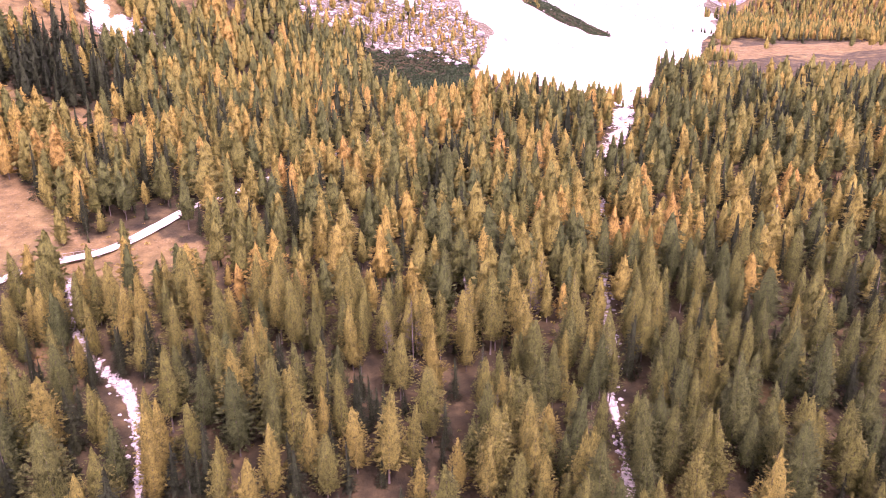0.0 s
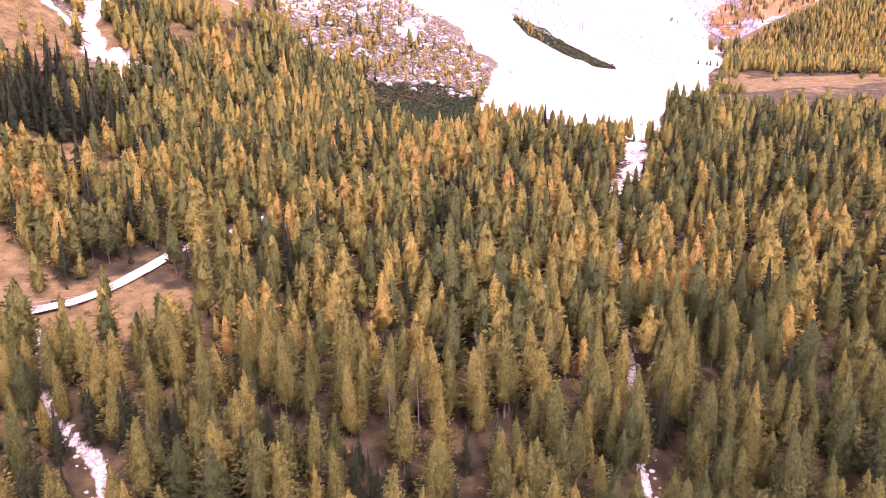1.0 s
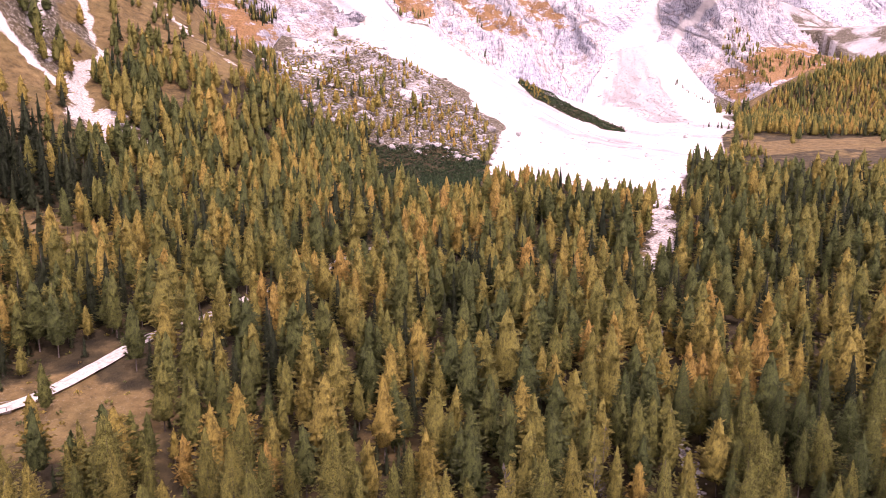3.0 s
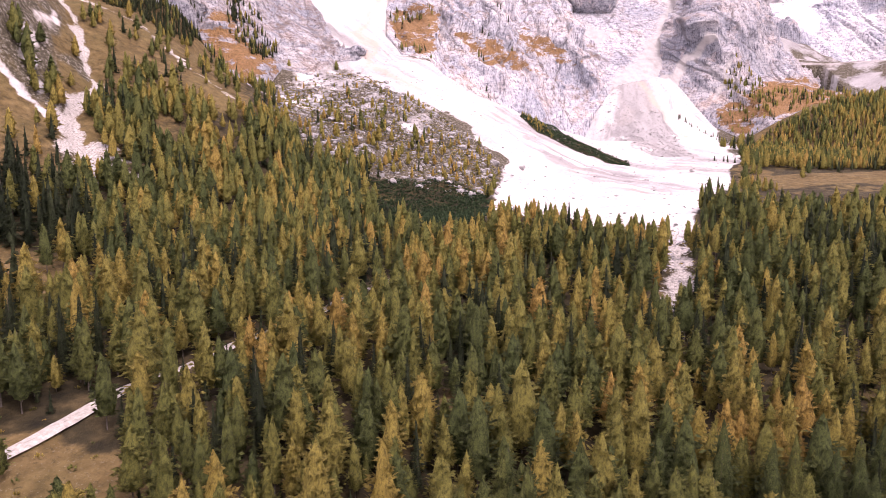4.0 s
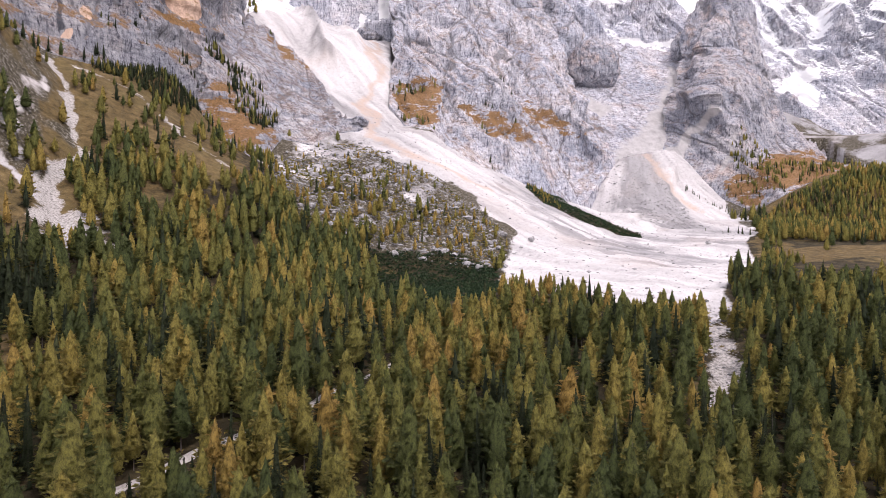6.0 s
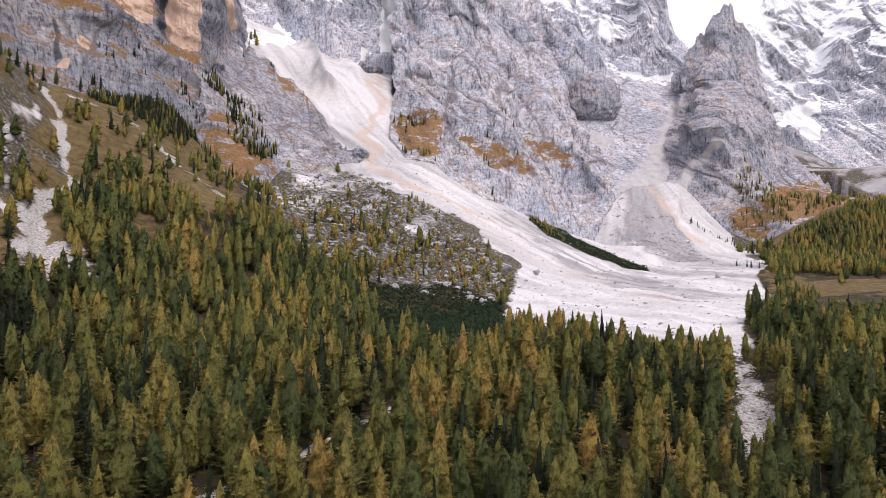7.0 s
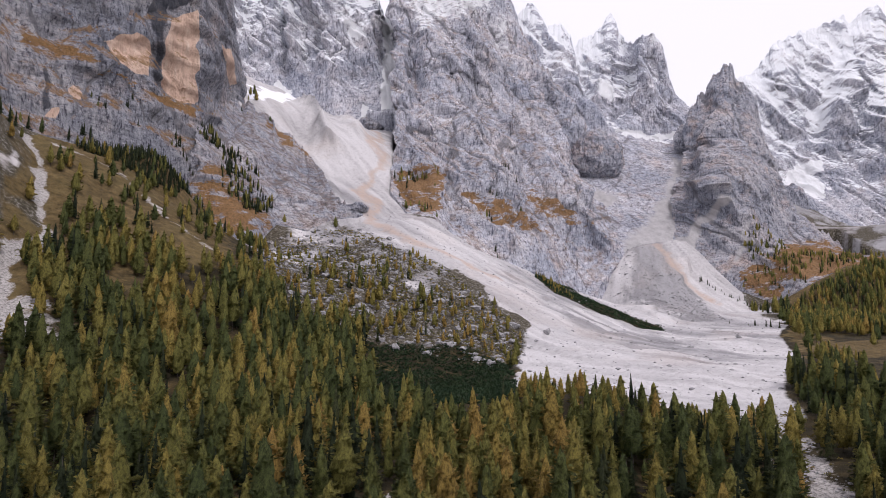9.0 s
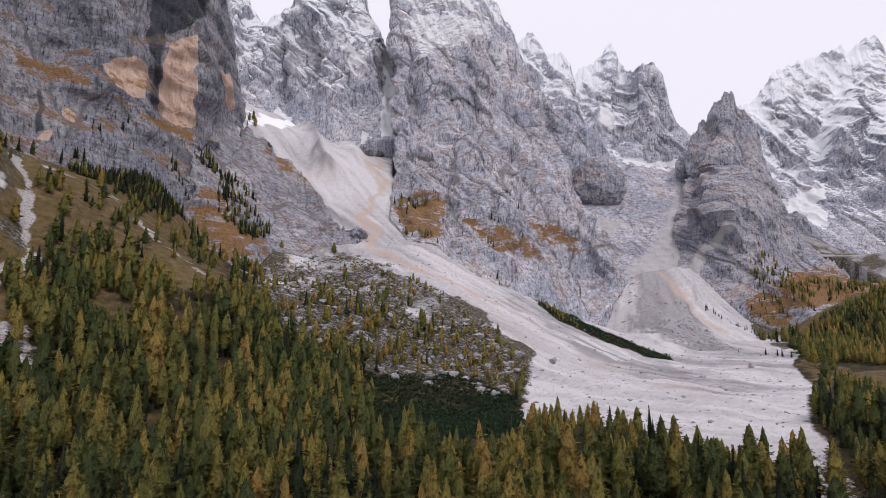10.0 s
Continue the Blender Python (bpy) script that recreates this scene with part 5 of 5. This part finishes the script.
        V, F = (np.array(a) for a in stem_shape(1.0, 0.011, 3))
        for i in ids:
            VV.append(V * tall[i] + np.array([PX[i], PY[i], PZ[i] - 0.3]))
            FF.append(F + count)
            count += len(V)
        stems = part("stems", mesh_of("stems", np.concatenate(VV).tolist(), np.concatenate(FF).tolist(), M_BARK), None, ob)
        tagged(stems, kind="stuff")


plant()

# ---- boulders, dwarf pines and brush ----


def lump(rng, size, rough=0.35, cuts=2):
    """A broken, angular block."""
    bm = bmesh.new()
    bmesh.ops.create_icosphere(bm, subdivisions=cuts, radius=1.0)
    planes = [(Vector((rng.gauss(0, 1), rng.gauss(0, 1), rng.gauss(0, 1))).normalized(), rng.uniform(0.55, 0.85)) for _ in range(7)]
    off = rng.uniform(0, 50)
    for v in bm.verts:
        p = v.co.copy()
        for n, d in planes:
            k = p.dot(n)
            if k > d:
                p -= n * (k - d)
        p *= 1 + rough * noise.noise(p * 1.6 + Vector((off, 0, 0)))
        v.co = Vector((p.x * size[0], p.y * size[1], p.z * size[2]))
    return bm


def arrays_of(bm):
    bm.verts.ensure_lookup_table()
    V = np.array([v.co[:] for v in bm.verts])
    F = np.array([[v.index for v in f.verts] for f in bm.faces])
    bm.free()
    return V, F


def pile(name, places, sizes, variants, mat, label, category, seed, flat=0.75, sink=0.25):
    """Many small pieces of one kind, joined."""
    rng = np.random.RandomState(seed)
    VV, FF, TT, count = [], [], [], 0
    for (x, y, z), s in zip(places, sizes):
        V, F = variants[rng.randint(len(variants))]
        a = rng.uniform(0, 6.28)
        c, d = math.cos(a), math.sin(a)
        VV.append(np.stack([(V[:, 0] * c - V[:, 1] * d) * s + x, (V[:, 0] * d + V[:, 1] * c) * s + y, V[:, 2] * s * flat + z - sink * s * flat + s * 0.2], -1))
        FF.append(F + count)
        TT.append(np.full(len(V), rng.uniform(0, 1)))
        count += len(V)
    return tagged(new(name, mesh_of(name, np.concatenate(VV).tolist(), np.concatenate(FF).tolist(), mat, np.concatenate(TT))), label, category, kind="stuff")


def sites(test, x0, x1, y0, y1, step, seed, chance=1.0):
    x, y = scatter(x0, x1, y0, y1, step, seed)
    k = test(x, y) & (np.random.RandomState(seed).random_sample(x.shape) < chance)
    x, y = x[k], y[k]
    return np.stack([x, y, height(x, y)], -1)


def stones():
    rng = random.Random(8)
    small = [arrays_of(lump(rng, (1, rng.uniform(0.7, 1.0), rng.uniform(0.6, 0.9)), cuts=1)) for _ in range(8)]
    r = np.random.RandomState(9)
    p = sites(lambda x, y: inside(BOULDERS, x, y, 8) > r.random_sample(x.shape), -220, 60, 570, 910, 3.5, 21, 0.85)
    pile("rubble_blocks", p, np.clip(r.lognormal(0.1, 0.65, len(p)), 0.5, 5.0), small, M_STONE, "grey angular blocks of an old rockfall between bushes", "rubble", 31)
    p = sites(lambda x, y: inside(SCREE, x, y, 4) > 0.6, -160, 390, 470, 1010, 6.0, 22, 0.4)
    pile("scree_blocks", p, np.clip(r.lognormal(-0.55, 0.55, len(p)), 0.3, 2.2), small, M_STONE, "loose pale blocks scattered over the scree fan", "rubble", 32)
    p = sites(lambda x, y: inside(GREY_CONE, x, y, 12) * (0.75 + 0.6 * fbm(x / 16, y / 30, octaves=2)) > r.random_sample(x.shape), 225, 350, 930, 1200, 3.4, 24)
    pile("cone_blocks", p, np.clip(r.lognormal(-0.05, 0.5, len(p)), 0.5, 3.2), small, M_STONE, "grey broken blocks covering the middle of the upper debris cone", "rubble", 34)
    p = sites(lambda x, y: line_distance(CONE_RUNNEL, x, y) / 16 < r.random_sample(x.shape), 170, 330, 1130, 1260, 3.2, 25, 0.6)
    pile("runnel_blocks", p, np.clip(r.lognormal(0.0, 0.5, len(p)), 0.5, 3.2), small, M_STONE, "pale blocks lodged at the mouth of the upper gully", "rubble", 35)
    p = sites(lambda x, y: np.minimum(line_distance(STREAM, x, y) / (1 + ((y > 325) & (y < 420))), line_distance(TORRENT, x, y)) < np.where(y < 310, 2.6, 4.2), -140, 140, 105, 470, 1.8, 23, 0.5)
    pile("streambed_stones", p, np.clip(r.lognormal(-0.7, 0.5, len(p)), 0.25, 1.5), small, M_STONE, "pale rounded stones filling the stream beds", "stones", 33)
    big = [(-96, 629, 4.0), (-48, 600, 3.6), (-5, 612, 3.2), (12, 598, 2.8), (-78, 653, 4.5), (-110, 690, 4.0), (-60, 700, 3.5), (-20, 690, 3.8), (5, 650, 4.2), (-140, 760, 4.0),
           (19, 679, 3.6), (-2, 716, 3.6), (36, 668, 3.8), (60, 672, 3.4), (-30, 640, 4.0), (240, 760, 3.0), (178, 705, 3.2), (-130, 800, 4.4), (-90, 760, 4.2), (30, 640, 3.6)]
    for i, (x, y, s) in enumerate(big):
        me = bpy.data.meshes.new("boulder")
        bm = lump(rng, (s, s * rng.uniform(0.7, 1), s * rng.uniform(0.6, 0.9)), cuts=3)
        bm.to_mesh(me)
        bm.free()
        me.materials.append(M_STONE)
        ob = new("boulder", me)
        ob.matrix_world = pose(x, y, z_at(x, y) + 0.25 * s, 0, 0, rng.uniform(0, 360))
        tagged(ob, "large pale grey limestone boulder among rubble and bushes", "boulder", "boulders of the rockfall")


stones()


def bush_shape(rng, tufts, squat):
    V, Q = [], []
    for _ in range(tufts):
        a, e = rng.uniform(0, 6.28), rng.uniform(0.05, 1.4)
        d = np.array([math.cos(a) * math.cos(e), math.sin(a) * math.cos(e), math.sin(e) * squat])
        o = d * rng.uniform(0.35, 0.75)
        w = rng.uniform(0.2, 0.4)
        side = np.array([-d[1], d[0], rng.uniform(-0.3, 0.3)])
        n = len(V)
        V += [o, o + 0.5 * d * w - side * w, o + d * w * 1.5 + np.array([0, 0, 0.15]), o + 0.5 * d * w + side * w]
        Q.append((n, n + 1, n + 2, n + 3))
    return np.array(V), np.array(Q)


def bushes():
    rng = random.Random(14)
    low = [bush_shape(rng, 18, 0.8) for _ in range(6)]
    r = np.random.RandomState(15)
    p = sites(lambda x, y: inside(DWARF_PINE, x + 6 * value_noise(x / 9, y / 9), y, 5) > 0.5, -90, 40, 480, 630, 2.2, 41, 0.9)
    pile("dwarf_pine_thicket", p, r.uniform(1.5, 2.8, len(p)), low, M_PINE, "low dark green dwarf pine thicket below the rockfall", "thicket", 42, 0.9)
    brush = M_FOREST
    p = sites(lambda x, y: (inside(BOULDERS, x, y, 10) > 0.5) & (fbm(x / 18, y / 18, octaves=2) > -0.3 + 0.002 * (y - 620)), -220, 60, 570, 910, 3.2, 43, 0.85)
    pile("rockfall_brush", p, r.uniform(0.9, 2.2, len(p)), low, brush, "olive and rust-brown bushes growing between the blocks", "bushes", 44, 1.0)
    p = sites(lambda x, y: inside(WOODED_SPUR, x, y, 3) > 0.5, 80, 200, 800, 1010, 3.0, 45, 0.95)
    pile("spur_brush", p, r.uniform(1.6, 3.0, len(p)), low, M_PINE, "dark dwarf pines along the spur that splits the scree", "bushes", 46, 1.0)
    p = sites(lambda x, y: in_sight(x, y) & (inside(MEADOW_WEST, x, y, 2) < 0.5) & (inside(SCREE, x, y, 3) < 0.5) & (line_distance(ROAD, x, y) > 4) & (line_distance(STREAM, x, y) > 4) & (line_distance(TORRENT, x, y) > 4.5), -260, 280, 110, 420, 7.0, 47, 0.6)
    pile("forest_undergrowth", p, r.uniform(0.6, 1.5, len(p)), low, brush, "russet low bushes and seedlings on the forest floor", "undergrowth", 48, 0.9)


bushes()


def ledge_trees():
    """Small conifers rooted on the rock slopes."""
    from mathutils.bvhtree import BVHTree
    rng = np.random.RandomState(61)
    shapes = {"larch": [crown_shape(random.Random(500 + j), "larch", 1.0, 90) for j in range(6)], "spruce": [crown_shape(random.Random(520 + j), "spruce", 1.0, 90) for j in range(6)]}
    sets = {"spruce": [], "larch": []}
    for name, box_, number, shady in (("apron", (-295, -205, 820, 920), 620, 0.8), ("left_wall", (-350, -262, 735, 850), 420, 0.85), ("central_massif", (-90, -20, 1030, 1150), 90, 0.35),
                                      ("central_massif", (40, 180, 1065, 1150), 120, 0.8), ("right_tower", (450, 690, 1080, 1240), 520, 0.35), ("right_tower", (400, 500, 1080, 1200), 120, 0.4)):
        me = bpy.data.objects[name].data
        tree = BVHTree.FromPolygons([v.co[:] for v in me.vertices], [p.vertices[:] for p in me.polygons])
        for _ in range(number):
            x, y = rng.uniform(box_[0], box_[1]), rng.uniform(box_[2], box_[3])
            at, nor, _, _ = tree.ray_cast(Vector((x, y, 1500)), Vector((0, 0, -1)))
            if at is None or abs(nor.z) < 0.35 or at.z > 330 or at.z < z_at(x, y):
                continue
            if value_noise(np.array([x / 22]), np.array([y / 22]))[0] < -0.15:
                continue
            sets["spruce" if rng.random_sample() < shady else "larch"].append((x, y, at.z - 0.4))
    for kind, places in sets.items():
        VV, FF, NN, TT, count = [], [], [], [], 0
        for x, y, z in places:
            V, F, N = shapes[kind][rng.randint(6)]
            tall = rng.uniform(6, 13)
            VV.append(V * tall + np.array([x, y, z]))
            FF.append(F + count)
            NN.append(N)
            TT.append(np.full(len(V), rng.uniform(0.1, 0.7)))
            count += len(V)
        mat = M_DARK if kind == "spruce" else M_FOREST
        ob = new("ledge_" + kind, mesh_of("ledge", np.concatenate(VV).tolist(), np.concatenate(FF).tolist(), mat, np.concatenate(TT), np.concatenate(NN).tolist()))
        tagged(ob, "small dark spruces on the rock ledges" if kind == "spruce" else "stunted golden larches on the rock ledges", "trees", kind="stuff")


ledge_trees()
